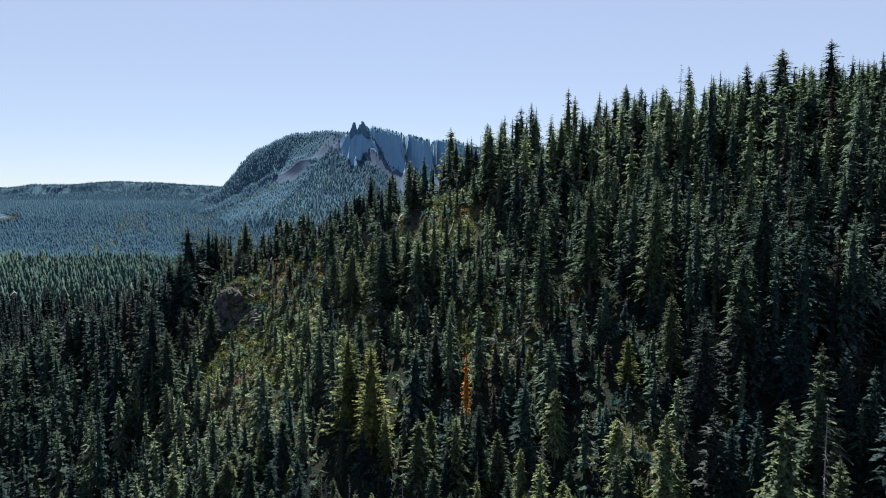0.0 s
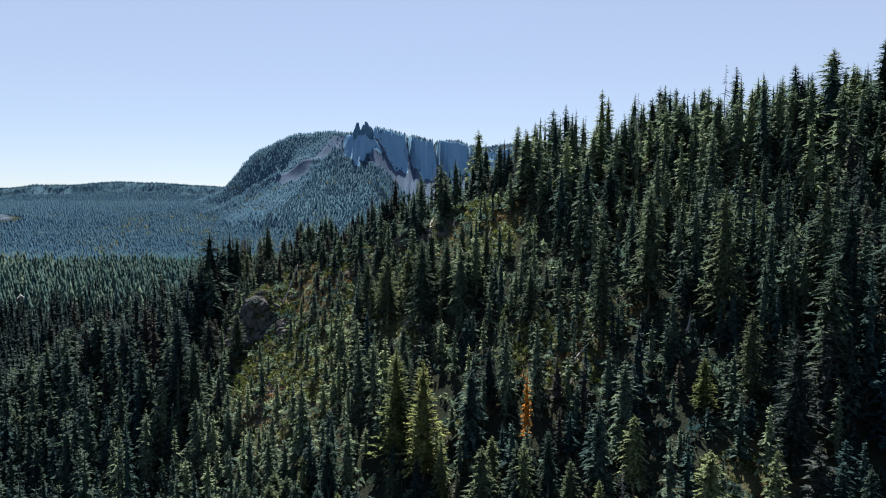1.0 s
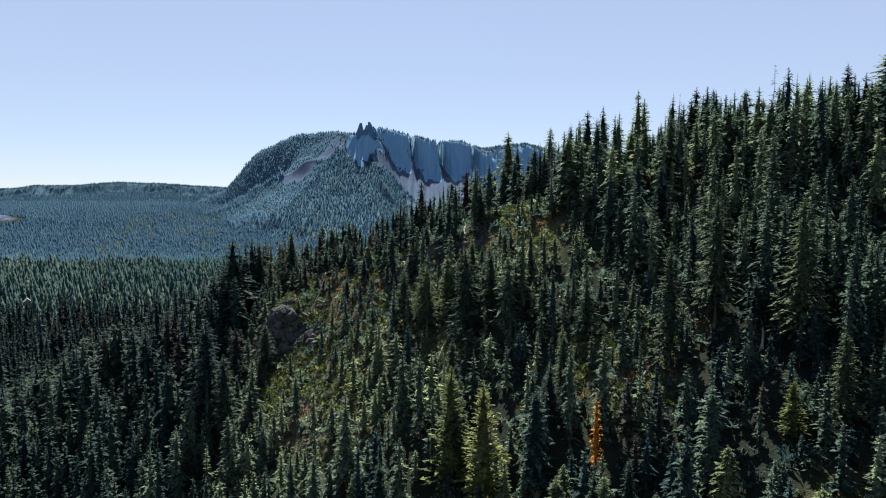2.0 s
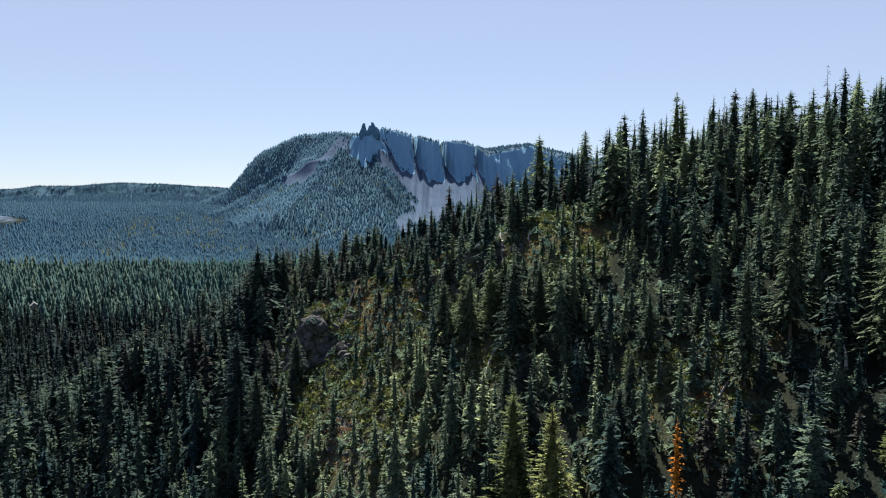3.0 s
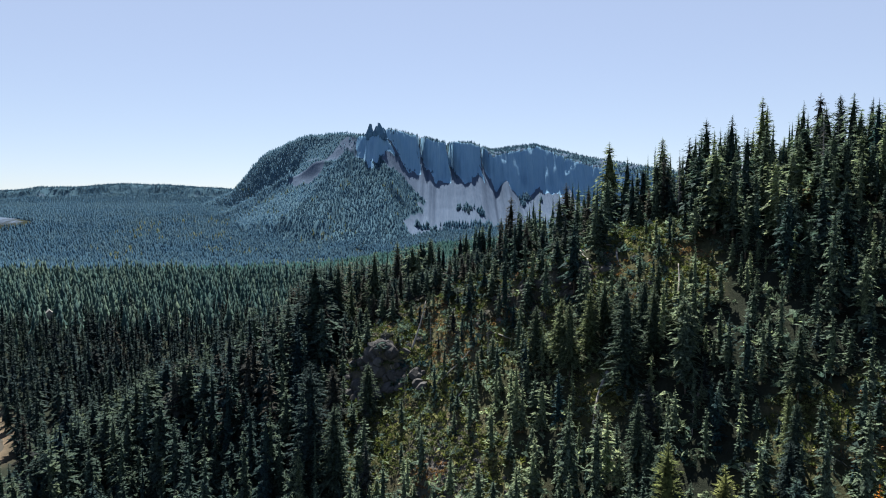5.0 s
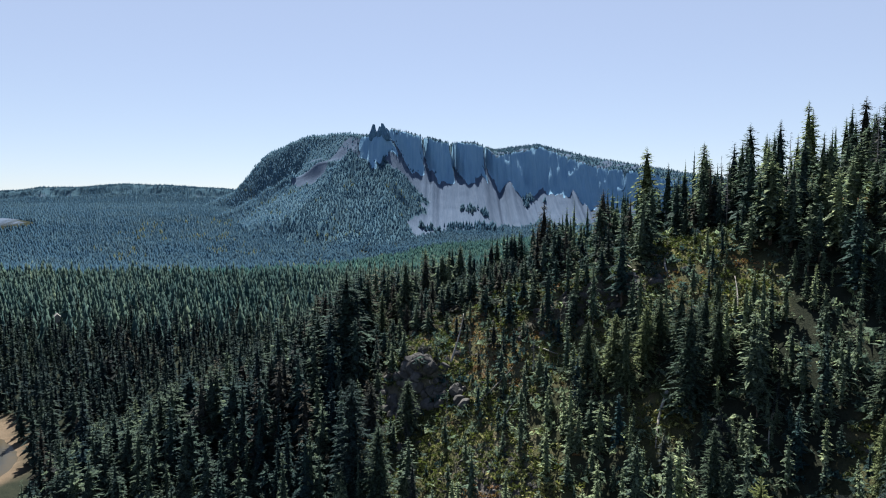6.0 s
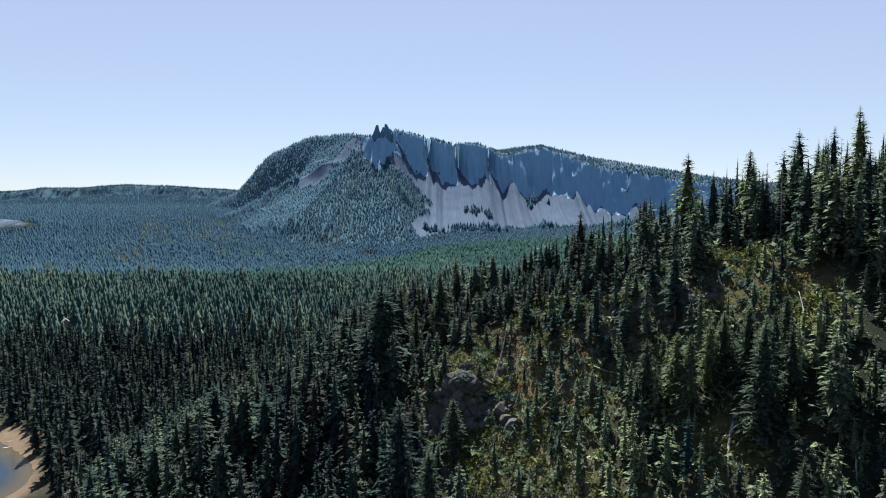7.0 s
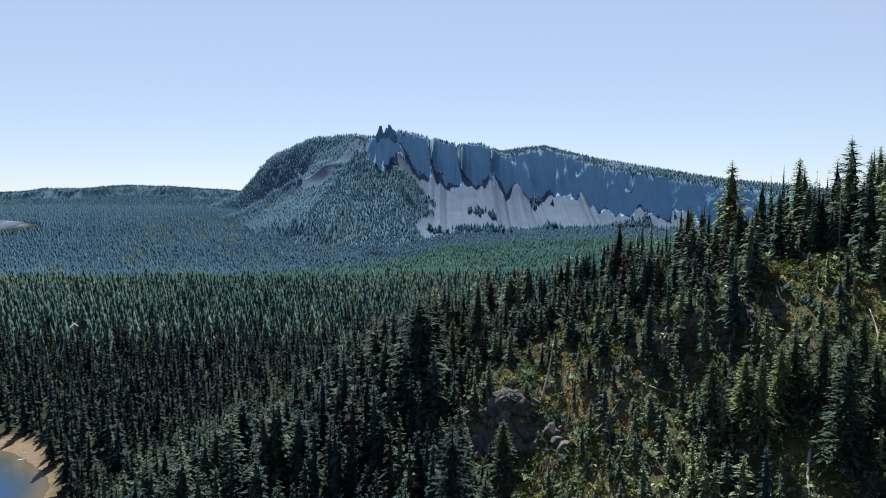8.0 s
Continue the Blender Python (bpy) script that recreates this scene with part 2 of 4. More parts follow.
# chutes: place at the brow, drift per metre of drop, half width, reach down the wall
CHUTES = ((-118, 0.3, 19, 400), (-32, 0.3, 21, 400), (82, 0.25, 26, 400), (-203, 0.5, 18, 400))


def mountain(x, y):
    """The mountain: a wooded dome, cliffs cut by chutes, a talus apron and a wooded spur below the pinnacles.
    Returns height, cliff, talus and spur masks and the metres in front of the crest."""
    yc, zc = np.interp(x, CREST_X, CREST_Y), np.interp(x, CREST_X, CREST_Z)
    right = step(-312, -284, x)
    rough = fbm(x, y, 38, 5)
    f = yc - y
    ledge = np.interp(x, [60, 112, 262, 417, 742], [0, 25, 10, 35, 30])
    shelf = np.interp(x, [60, 100], [0, 70]) + 38 * np.exp(-((x + 240) / 26) ** 2)
    g = f - shelf + 7 * rough + 12 * np.abs(fbm(x, y * 0.2, 30, 23, 4)) + 7 * fbm(x, y * 0.35, 15, 33, 2)
    foot = np.interp(x, FOOT_X, FOOT_F) * (1 + 0.25 * fbm(x, 0 * x, 22, 24, 2))
    back = foot * 1.39
    smooth_g = f - shelf + 2 * rough + 6
    run = np.clip(smooth_g + back, -100, 700)
    apron = zc - ledge - 0.78 * run + 0.0005 * run ** 2 - 0.1 * np.maximum(0, smooth_g + back - 700)
    wall = zc - ledge * np.clip(f / np.maximum(shelf, 1), 0, 1) - 1.53 * np.maximum(g, 0)
    gap = 0.0 * x
    for x0, drift, half, down in CHUTES:
        gap = np.maximum(gap, np.exp(-((x - x0 - drift * np.maximum(g, -40) + 8 * rough) / (half * (0.22 + 0.78 * step(-60, 70, g)) + 0.05 * np.maximum(g, 0))) ** 2) * step(-125, -100, g) * (1 - step(down, down * 1.5, g)))
    face = wall > apron - 2
    cut = step(0.25, 0.75, gap)
    wall = np.maximum(apron, wall) * (1 - cut) + apron * cut
    bowl = np.maximum(apron, wall)
    cliff = right * face * (g > 2) * (gap < 0.5)
    talus = right * (~face | (gap > 0.5)) * (g > -115)
    brow = right * (f > 0) * (g <= 2) * step(60, 100, x) * (gap <= 0.5) * (fbm(x, y * 2, 34, 27) > 0.3)
    talus = np.maximum(talus, brow * 0.7)
    # the dome, with an open rocky slope next to the pinnacles
    open_slope = step(-480, -400, x + 0.5 * (f - 60)) * (1 - right)
    steep = zc - 0.18 * np.maximum(0, f) - np.clip((f - 10) / 150, 0, 1.0) ** 1.2 * 165 - 0.12 * np.maximum(0, f - 160)
    easy = zc - 0.75 * np.maximum(0, f) + 0.0005 * np.minimum(np.maximum(0, f), 480) ** 2
    dome = steep * (1 - open_slope) + easy * open_slope + 5 * rough
    z = bowl * right + dome * (1 - right)
    z = np.where(f < 0, zc - 0.1 * -f - 0.0004 * f ** 2, z)
    z = np.where((f < 0) & (gap > 0.5) & (right > 0.5), np.minimum(z, apron), z)
    talus = np.maximum(talus, open_slope * step(8, 30, f) * (1 - step(150, 210, f)) * step(0.0, 0.5, fbm(x * 1.4 + 0.7 * y, y * 0.5, 55, 29)) * 0.6)
    talus = np.where((x < -205 + np.clip(0.2 * (f - 125), 0, 60)) & (f > 125), 0.0, talus)
    band = np.exp(-((x + 305 + 0.6 * (f - 10) + 14 * fbm(x, y, 40, 35, 3)) / 32) ** 2) * step(5, 20, f) * (1 - step(210, 290, f))
    scar = step(0.25, 0.6, band + 0.3 * fbm(x, y * 0.6, 24, 36, 3)) * (band > 0.1)
    # the wooded spur
    along = np.clip((1800 - y) / 370, -0.2, 1.4)
    sx = -222 + 62 * along + 8 * np.sin(along * 9)
    off = x - sx
    sz = 236 - 196 * np.clip(along, 0, 1.4) ** 0.8 - np.where(off > 0, 1.1 * off, 0.1 * np.minimum(-off, 160) + 0.5 * np.maximum(0, -off - 160)) + 8 * fbm(x, y, 45, 31)
    sz = np.where(along < 0, sz - 1500 * (along * along), sz)
    spur = step(-5, 5, sz - z)
    z = smax(z, sz, 8)
    return z, cliff * (1 - spur), np.maximum(talus * (1 - spur), scar), spur, f


def far_ridge(x, y):
    yc = 2640 + 60 * fbm(x, 0 * x, 300, 41, 2)
    zc = np.interp(x, [-4500, -2400, -1950, -1560, -1350, -1150, -950, -700, -400], [144, 149, 152, 176, 184, 174, 164, 136, 60])
    front = yc - y + 20 * fbm(x, y, 70, 44)
    z = zc - np.clip(front / 50, 0, 1) * 40 - 0.16 * np.maximum(0, front - 60)
    return np.where(front < 0, zc + 0.02 * front, z) + 4 * fbm(x, y, 120, 45), front


def valley(x, y):
    z = np.interp(y, [-4000, 200, 350, 600, 800, 930, 1150, 1400, 1800, 2400, 4800], [30, 3, 5, 13, 18, 8, 6, 12, 30, 60, 60])
    z = z + 3 * fbm(x, y, 260, 51, 3) * step(300, 600, y)
    z = z + 40 * step(-250, -900, x) * step(950, 1900, y)
    knoll = np.exp(-((x + 1100) / 85) ** 2 - ((y - 1520) / 70) ** 2)
    z = z + 27 * knoll
    s = shore(x, y)
    bank = np.where(s > 0, np.minimum(0.07 * s, 1.6 + 0.15 * np.maximum(0, s - 24)), 0.12 * np.maximum(s, -40))
    return np.minimum(z, bank) if np.ndim(z) == 0 else smin(z, bank, 1.5)


def land(x, y):
    """Height of the ground."""
    x, y = np.asarray(x, float), np.asarray(y, float)
    z = smax(valley(x, y), hill(x, y), 8)
    z = np.where(shore(x, y) < 30, np.minimum(z, valley(x, y) + 0.0), z)
    far = y > 1200
    if far.any():
        z = z.copy()
        zf = smax(z[far], mountain(x[far], y[far])[0], 14)
        z[far] = smax(zf, far_ridge(x[far], y[far])[0], 10)
    return z


def bare(x, y):
    """How open the near slope is: the rocky nose, the scree run below it and glades higher up."""
    nose = 0.95 * np.exp(-((x + 59) / 18) ** 2 - ((y - 194) / 23) ** 2)
    run = 0.85 * np.exp(-((x + 50 + 0.35 * (y - 165)) / 10) ** 2 - ((y - 165) / 20) ** 2)
    glade = np.clip(fbm(x, y, 22, 61, 3) - 0.1, 0, 1) * step(-80, -40, x) * (1 - step(30, 80, x)) * 1.3
    for cx, cy, r in ((-26, 203, 9), (-10, 189, 6), (14, 124, 6), (-20, 160, 6), (-40, 189, 10), (-43, 207, 7), (-27, 185, 8)):
        glade = np.maximum(glade, 0.8 * np.exp(-((x - cx) ** 2 + (y - cy) ** 2) / r ** 2))
    return np.clip(np.maximum(np.maximum(nose, run) * 1.25, glade), 0, 1)


def axis(*spans):
    out = [spans[0][0]]
    for a, b, d in spans:
        out += list(np.linspace(a, b, max(1, round((b - a) / d)) + 1)[1:])
    return np.array(out)


def build_mesh(name, verts, faces, mats, face_mats=None, smooth=False, values=None):
    """A mesh from arrays; faces: one array of triangles or quads. values: float or colour attributes per vertex."""
    me = bpy.data.meshes.new(name)
    faces = np.asarray(faces, np.int32)
    n, k = faces.shape
    me.vertices.add(len(verts))
    me.vertices.foreach_set("co", np.asarray(verts, np.float32).ravel())
    me.loops.add(n * k)
    me.loops.foreach_set("vertex_index", faces.ravel())
    me.polygons.add(n)
    me.polygons.foreach_set("loop_start", np.arange(0, n * k, k, dtype=np.int32))
    for mt in mats:
        me.materials.append(mt)
    if face_mats is not None:
        me.polygons.foreach_set("material_index", np.asarray(face_mats, np.int32))
    me.polygons.foreach_set("use_smooth", np.full(n, smooth))
    for key, v in (values or {}).items():
        v = np.asarray(v, np.float32)
        if v.ndim == 1:
            me.attributes.new(key, "FLOAT", "POINT").data.foreach_set("value", v)
        else:
            me.attributes.new(key, "FLOAT_COLOR", "POINT").data.foreach_set("color", v.ravel())
    me.update(calc_edges=True)
    return me


xs = axis((-4600, -2400, 200), (-2400, -950, 30), (-950, -560, 12), (-560, -330, 9), (-330, -200, 5), (-200, -100, 4.5), (-100, 0, 1.6), (0, 230, 4), (230, 480, 6), (480, 800, 14), (800, 1500, 60), (1500, 4600, 300))
ys = axis((-3000, -300, 200), (-300, 50, 20), (50, 140, 4), (140, 180, 2.4), (180, 215, 1.5), (215, 225, 2.4), (225, 290, 4), (290, 380, 6), (380, 1380, 25), (1380, 1620, 12), (1620, 2100, 5), (2100, 2240, 8), (2240, 2720, 16), (2720, 4800, 150))
gx, gy = np.meshgrid(xs, ys)
gxf, gyf = gx.ravel(), gy.ravel()
gz = land(gxf, gyf)
mz, m_cliff, m_talus, m_spur, m_front = mountain(gxf, gyf)
rz, r_front = far_ridge(gxf, gyf)
vz = valley(gxf, gyf)
on_mountain = (gyf > 1300) & (mz > vz - 4) & (mz > rz)
on_ridge = (gyf > 1300) & (rz > vz + 2) & (rz >= mz)
grassy = np.clip(bare(gxf, gyf) * 1.2, 0, 1) * (gyf < 300) * (gyf > 60)
run_mask = np.exp(-((gxf + 51 + 0.35 * (gyf - 165)) / 8) ** 2 - ((gyf - 163) / 17) ** 2)
scree_mask = (run_mask > 0.05) * np.clip(run_mask * 1.5 - 0.3 + 0.4 * fbm(gxf, gyf, 9, 71), 0, 1) * (gyf < 300)
shore_m = shore(gxf, gyf)
sand_mask = (1 - step(0, 8, shore_m - beach(gxf, gyf) - 1 + 4 * fbm(gxf, gyf, 25, 72))) * (gyf < 500)
knoll_mask = np.clip(np.exp(-((gxf + 1100) / 80) ** 2 - ((gyf - 1510) / 60) ** 2) * 1.7 - 0.5, 0, 0.55)
talus_mask = np.where(on_mountain, m_talus, 0) + knoll_mask
talus_mask = np.maximum(talus_mask, on_ridge * step(5, 20, r_front) * (1 - step(50, 90, r_front)) * np.clip(fbm(gxf, gyf, 45, 76) * 2 - 0.4, 0, 0.45))
grid = gz.reshape(gx.shape)
away, across = np.gradient(grid, ys, axis=0).ravel(), np.gradient(grid, xs, axis=1).ravel()
rise = np.hypot(away, across)
# Steep faces turned from the sun get the cliff colour's lifted haze blue.
shaded_rock = np.maximum(step(1.1, 1.34, away), m_cliff * step(0.8, 1.0, away)) * (m_front > -30) * step(-312, -284, gxf) * (1 - m_spur)
# Spread downhill over the shade cast at the cliff foot, lifting it too.
for _ in range(2):
    shaded_rock[:-len(xs)] = np.maximum(shaded_rock[:-len(xs)], shaded_rock[len(xs):] * (gyf[:-len(xs)] > 1600) * (1 - m_spur[:-len(xs)]))
cliff_haze_mask = np.where(on_mountain, shaded_rock, 0)
one = np.ones_like(gxf)
crag_mask = 0.6 * step(0.75, 1.1, rise) * (gyf < 230) * (gyf > 170) * (gxf > -90) * (gxf < 0)
zones = np.stack([grassy, np.maximum(scree_mask, crag_mask), sand_mask, one], 1)
more = np.stack([np.clip(talus_mask, 0, 1), np.clip(cliff_haze_mask, 0, 1), 1.0 * (on_mountain | on_ridge), one], 1)
verts = np.stack([gxf, gyf, gz], 1)
nx, ny = len(xs), len(ys)
q = (np.arange(ny - 1)[:, None] * nx + np.arange(nx - 1)[None, :]).ravel()
quads = np.stack([q, q + 1, q + nx + 1, q + nx], 1)
part_of = np.where(on_mountain[q], 1, np.where(on_ridge[q], 2, 0))


def ground_piece(name, which, label, category):
    f = quads[part_of == which]
    used, inv = np.unique(f, return_inverse=True)
    me = build_mesh(name, verts[used], inv.reshape(-1, 4), [GROUND], smooth=True, values={"zones": zones[used], "more": more[used]})
    return tagged(new(name, me), label, category, kind="structure")


ground_piece("ground", 0, "forest floor of dark soil, dry grass and grey scree", "ground")
ground_piece("mountain", 1, "mountain with shaded cliffs above pale talus, haze blue put in its colours", "mountain")
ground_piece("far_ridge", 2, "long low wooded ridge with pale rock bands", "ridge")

a = np.linspace(0, 2 * np.pi, 65)[:-1]
lake_r = 90 + 14 * np.cos(3 * (a - 0.2)) + 2 * np.sin(9 * a)
rims, depths = (6, -2, -8, -16, -26, -80), (0.0, 0.1, 0.35, 0.7, 1.0, 1.0)
wv = np.concatenate([np.stack([LAKE[0] + (lake_r + d) * np.cos(a), LAKE[1] + (lake_r + d) * np.sin(a), 0 * a], 1) for d in rims])
wd = np.repeat(depths, 64)
wf = np.array([(k * 64 + (j + 1) % 64, k * 64 + j, k * 64 + 64 + j, k * 64 + 64 + (j + 1) % 64) for k in range(5) for j in range(64)])[:, ::-1]
tagged(new("water", build_mesh("water", wv, wf, [WATER], values={"depth": wd})), "still blue lake water along a sandy beach", "lake", kind="structure")

# ---- trees ----


def crown_shape(rng, whorls, boughs, cuts, width=0.13, bole=0.14, droop=0.35, ragged=0.3, taper=0.85, core=7, spray=0.26):
    """Crown of a conifer of height 1: a ragged dark heart and close whorls of drooping boughs, each a row of overlapping needle sprays that end in points."""
    V, F = [], []
    reach_at = lambda z: width * ((1 - z) / (1 - bole)) ** taper + 0.014
    rings = 6
    for k in range(rings):
        z = bole + 0.03 + (0.84 - bole) * k / (rings - 1)
        rr = (0.36 if 0 < k < rings - 1 else 0.12) * reach_at(z)
        for j in range(core):
            a_ = 6.283 * (j + 0.5 * k) / core
            r = rr * rng.uniform(0.5, 1.35)
            V.append((r * math.cos(a_), r * math.sin(a_), z + rng.normal(0, 0.015)))
    for k in range(rings - 1):
        for j in range(core):
            p, p2 = k * core + j, k * core + (j + 1) % core
            F += [(p, p2, p2 + core), (p, p2 + core, p + core)]
    for w in range(whorls + whorls // 4):
        u = (w + rng.uniform(0.1, 0.9)) / whorls if w < whorls else rng.uniform(0.75, 1.0)
        z = bole + (0.985 - bole) * u ** 0.9
        reach = reach_at(z) * rng.uniform(0.72, 1.22)
        n = boughs if z < 0.8 else max(5, boughs - 2)
        if rng.random() < 0.06:
            continue
        turn = rng.uniform(0, 6.28)
        for k in range(n):
            az_ = turn + 6.283 * k / n + rng.normal(0, 0.22)
            L = reach * rng.uniform(1 - ragged, 1 + 0.8 * ragged)
            if z > 0.9:
                L *= 0.35 + 0.65 * (1 - z) / 0.1
            dr = droop * rng.uniform(0.5, 1.5) - 0.6 * max(0, z - 0.55)
            zz = z + rng.normal(0, 0.4 / whorls)
            c, s = math.cos(az_), math.sin(az_)
            for j in range(cuts):
                f0, f1 = 0.2 + 0.8 * j / cuts, min(1.08, 0.2 + 0.8 * (j + 1.5) / cuts)
                wide = L * spray * (1.1 - 0.6 * f0) * rng.uniform(0.7, 1.35)
                z0, z1 = zz + L * (0.25 * f0 - dr * 1.1 * f0 * f0), zz + L * (0.25 * f1 - dr * 1.1 * f1 * f1)
                d0, d1, sway = rng.uniform(-0.7, 0.35) * wide, rng.uniform(-0.7, 0.35) * wide, rng.normal(0, 0.35) * wide
                i = len(V)
                V += [(L * f0 * c - s * wide, L * f0 * s + c * wide, z0 + d0), (L * f0 * c + s * wide, L * f0 * s - c * wide, z0 + d1),
                      (L * f1 * c - s * sway, L * f1 * s + c * sway, z1)]
                F.append((i + 1, i + 2, i))
    i = len(V)
    V += [(0.011, 0, 0.8), (-0.007, 0.009, 0.8), (-0.007, -0.009, 0.8), (0, 0, 1.0)]
    F += [(i, i + 1, i + 3), (i + 1, i + 2, i + 3), (i + 2, i, i + 3)]
    return np.array(V), np.array(F)


def trunk_shape(rng, r=0.011, sides=6, rings=4, top=0.97, lean=0.004):
    V, F = [], []
    for k in range(rings + 1):
        f = k / rings
        z = -0.04 + (top + 0.04) * f
        rr = r * (1 - 0.88 * f) * (1.25 if k == 0 else 1)
        ox, oy = rng.normal(0, lean), rng.normal(0, lean)
        if k in (0, rings):
            ox = oy = 0
        V += [(ox + rr * math.cos(6.283 * j / sides), oy + rr * math.sin(6.283 * j / sides), z) for j in range(sides)]
    for k in range(rings):
        for j in range(sides):
            p, p2 = k * sides + j, k * sides + (j + 1) % sides
            F += [(p, p2, p2 + sides), (p, p2 + sides, p + sides)]
    return np.array(V), np.array(F)


def far_shape(rng, tiers, sides, width):
    """A small far conifer: ragged overlapping skirts."""
    V, F = [], []
    for k in range(tiers):
        z0, z1 = 0.08 + 0.8 * k / tiers, min(1.0, 0.08 + 0.8 * (k + 1.9) / tiers)
        if k == tiers - 1:
            z1 = 1.0
        r = width * (1 - k / tiers) ** 0.85
        i, turn = len(V), rng.uniform(0, 6)
        V.append((0, 0, z1))
        for j in range(sides):
            rr = r * rng.uniform(0.75, 1.25) * (1.15 if j % 2 else 0.8)
            V.append((rr * math.cos(turn + 6.283 * j / sides), rr * math.sin(turn + 6.283 * j / sides), z0 + rng.normal(0, 0.03)))
        F += [(i, i + 1 + j, i + 1 + (j + 1) % sides) for j in range(sides)]
    return np.array(V), np.array(F)


def forest(name, shapes, places, mats, label, category, rng, smooth=False):
    """Many trees in one mesh. shapes: (verts, faces, face materials) of height 1; places: rows x, y, z, height, width factor."""
    V, F, M, T = [], [], [], []
    base = 0
    pick = rng.integers(0, len(shapes), len(places))
    for k, (sv, sf, sm) in enumerate(shapes):
        p = places[pick == k]
        if not len(p):
            continue
        turn = rng.uniform(0, 6.283, len(p))
        c, s = np.cos(turn)[:, None], np.sin(turn)[:, None]
        h, w = p[:, 3:4], (p[:, 3] * p[:, 4])[:, None]
        X = p[:, 0:1] + w * (sv[None, :, 0] * c - sv[None, :, 1] * s)
        Y = p[:, 1:2] + w * (sv[None, :, 0] * s + sv[None, :, 1] * c)
        Z = p[:, 2:3] + h * sv[None, :, 2]
        V.append(np.stack([X, Y, Z], 2).reshape(-1, 3))
        F.append((sf[None] + (base + np.arange(len(p)) * len(sv))[:, None, None]).reshape(-1, 3))
        M.append(np.tile(sm, len(p)))
        T.append(np.repeat(np.clip(rng.normal(0.4, 0.2, len(p)) + 0.28 * fbm(p[:, 0], p[:, 1], 80, 95, 3), 0, 1), len(sv)))
        base += len(p) * len(sv)
    me = build_mesh(name, np.concatenate(V), np.concatenate(F), mats, np.concatenate(M), smooth, values={"tone": np.concatenate(T)})
    return tagged(new(name, me), label, category, kind="stuff")


def joined(*pieces):
    V, F, M, n = [], [], [], 0
    for (v, f), mat in pieces:
        V.append(v), F.append(f + n), M.append(np.full(len(f), mat))
        n += len(v)
    return np.concatenate(V), np.concatenate(F), np.concatenate(M)


def scatter(rng, x0, x1, y0, y1, cell):
    ax, ay = np.arange(x0, x1, cell), np.arange(y0, y1, cell)
    X, Y = np.meshgrid(ax, ay)
    X, Y = X.ravel() + rng.uniform(0, cell, X.size), Y.ravel() + rng.uniform(0, cell, X.size)
    return X, Y


def in_view(x, y, margin=0.08, extra=40):
    """Within the wedge of land ahead of the whole walk, with some to spare."""
    return (x < (0.7 + margin) * y + extra) & (x > -82 - (0.7 + margin) * (y - 54) - extra)


def part(name, mesh, parent, label=""):
    ob = new(name, mesh)
    ob.parent = parent
    return tagged(ob, label)


def height_at(x, y):
    return float(land(np.array([x]), np.array([y]))[0])


def plant(kind, x, y, h, w=1.0, turn=0.0, z=None):
    z = height_at(x, y) if z is None else z
    m = Matrix.Translation((x, y, z)) @ Matrix.Rotation(turn, 4, "Z") @ Matrix.Diagonal((h * w, h * w, h, 1))
    return copy_thing(kind, m)


def conifer(name, needles, label, group, seed, crown, bark_material=None):
    """A whole tree of height 1: an Empty at its foot with trunk and crown."""
    rng = np.random.default_rng(seed)
    foot = tagged(new(name), label, "tree", group)
    v, f = trunk_shape(rng)
    part("trunk", build_mesh("trunk", v, f, [bark_material or BARK], smooth=True), foot)
    v, f = crown_shape(rng, **crown)
    part("crown", build_mesh("crown", v, f, [needles]), foot)
    return foot


def twig_shape(rng, count, reach, low):
    """Bare broken branches of a dead conifer of height 1: thin three-sided spikes."""
    V, F = [], []
    for _ in range(count):
        z = rng.uniform(low, 0.97)
        L = reach * (1.15 - z) * rng.uniform(0.35, 1.2)
        a_, d = rng.uniform(0, 6.283), rng.uniform(-0.5, 0.25)
        c, s, r = math.cos(a_), math.sin(a_), 0.0022
        i = len(V)
        V += [(0, 0, z + r), (-s * r, c * r, z - r), (s * r, -c * r, z - r), (c * L * 0.6, s * L * 0.6, z + d * L * 0.35), (c * L, s * L, z + d * L)]
        F += [(i, i + 1, i + 3), (i + 1, i + 2, i + 3), (i + 2, i, i + 3), (i + 3, i + 1, i + 4), (i + 2, i + 3, i + 4)]
    return np.array(V), np.array(F)


def dead_tree(seed, count, reach, low, top):
    rng = np.random.default_rng(seed)
    foot = tagged(new("dead_tree"), "bare grey dead conifer standing among the firs", "dead tree", "dead trees on the slope")
    v, f = trunk_shape(rng, 0.0105, 6, 5, top, 0.006)
    part("trunk", build_mesh("trunk", v, f, [DEADWOOD], smooth=True), foot)
    v, f = twig_shape(rng, count, reach, low)
    tagged(part("branchwork", build_mesh("branchwork", v, f, [DEADWOOD]), foot), kind="stuff")
    return foot


R = np.random.default_rng(7)
FIRS = [conifer("fir_tree", NEEDLE_OWN, "dark green fir with drooping boughs on the steep slope", "firs on the slope", 10 + k,
                dict(whorls=36, boughs=11, cuts=4, spray=0.22, width=0.15 + 0.014 * k, bole=0.06 + 0.03 * k, droop=0.35, ragged=0.4, taper=0.72)) for k in range(5)]
SPRUCES = [conifer("spruce_tree", NEEDLE_OWN, "slender dark spruce with short ragged boughs on the slope", "spruces on the slope", 20 + k,
                   dict(whorls=36, boughs=10, cuts=4, spray=0.22, width=0.115 + 0.012 * k, bole=0.1 + 0.04 * k, droop=0.45, ragged=0.45, taper=0.6)) for k in range(4)]
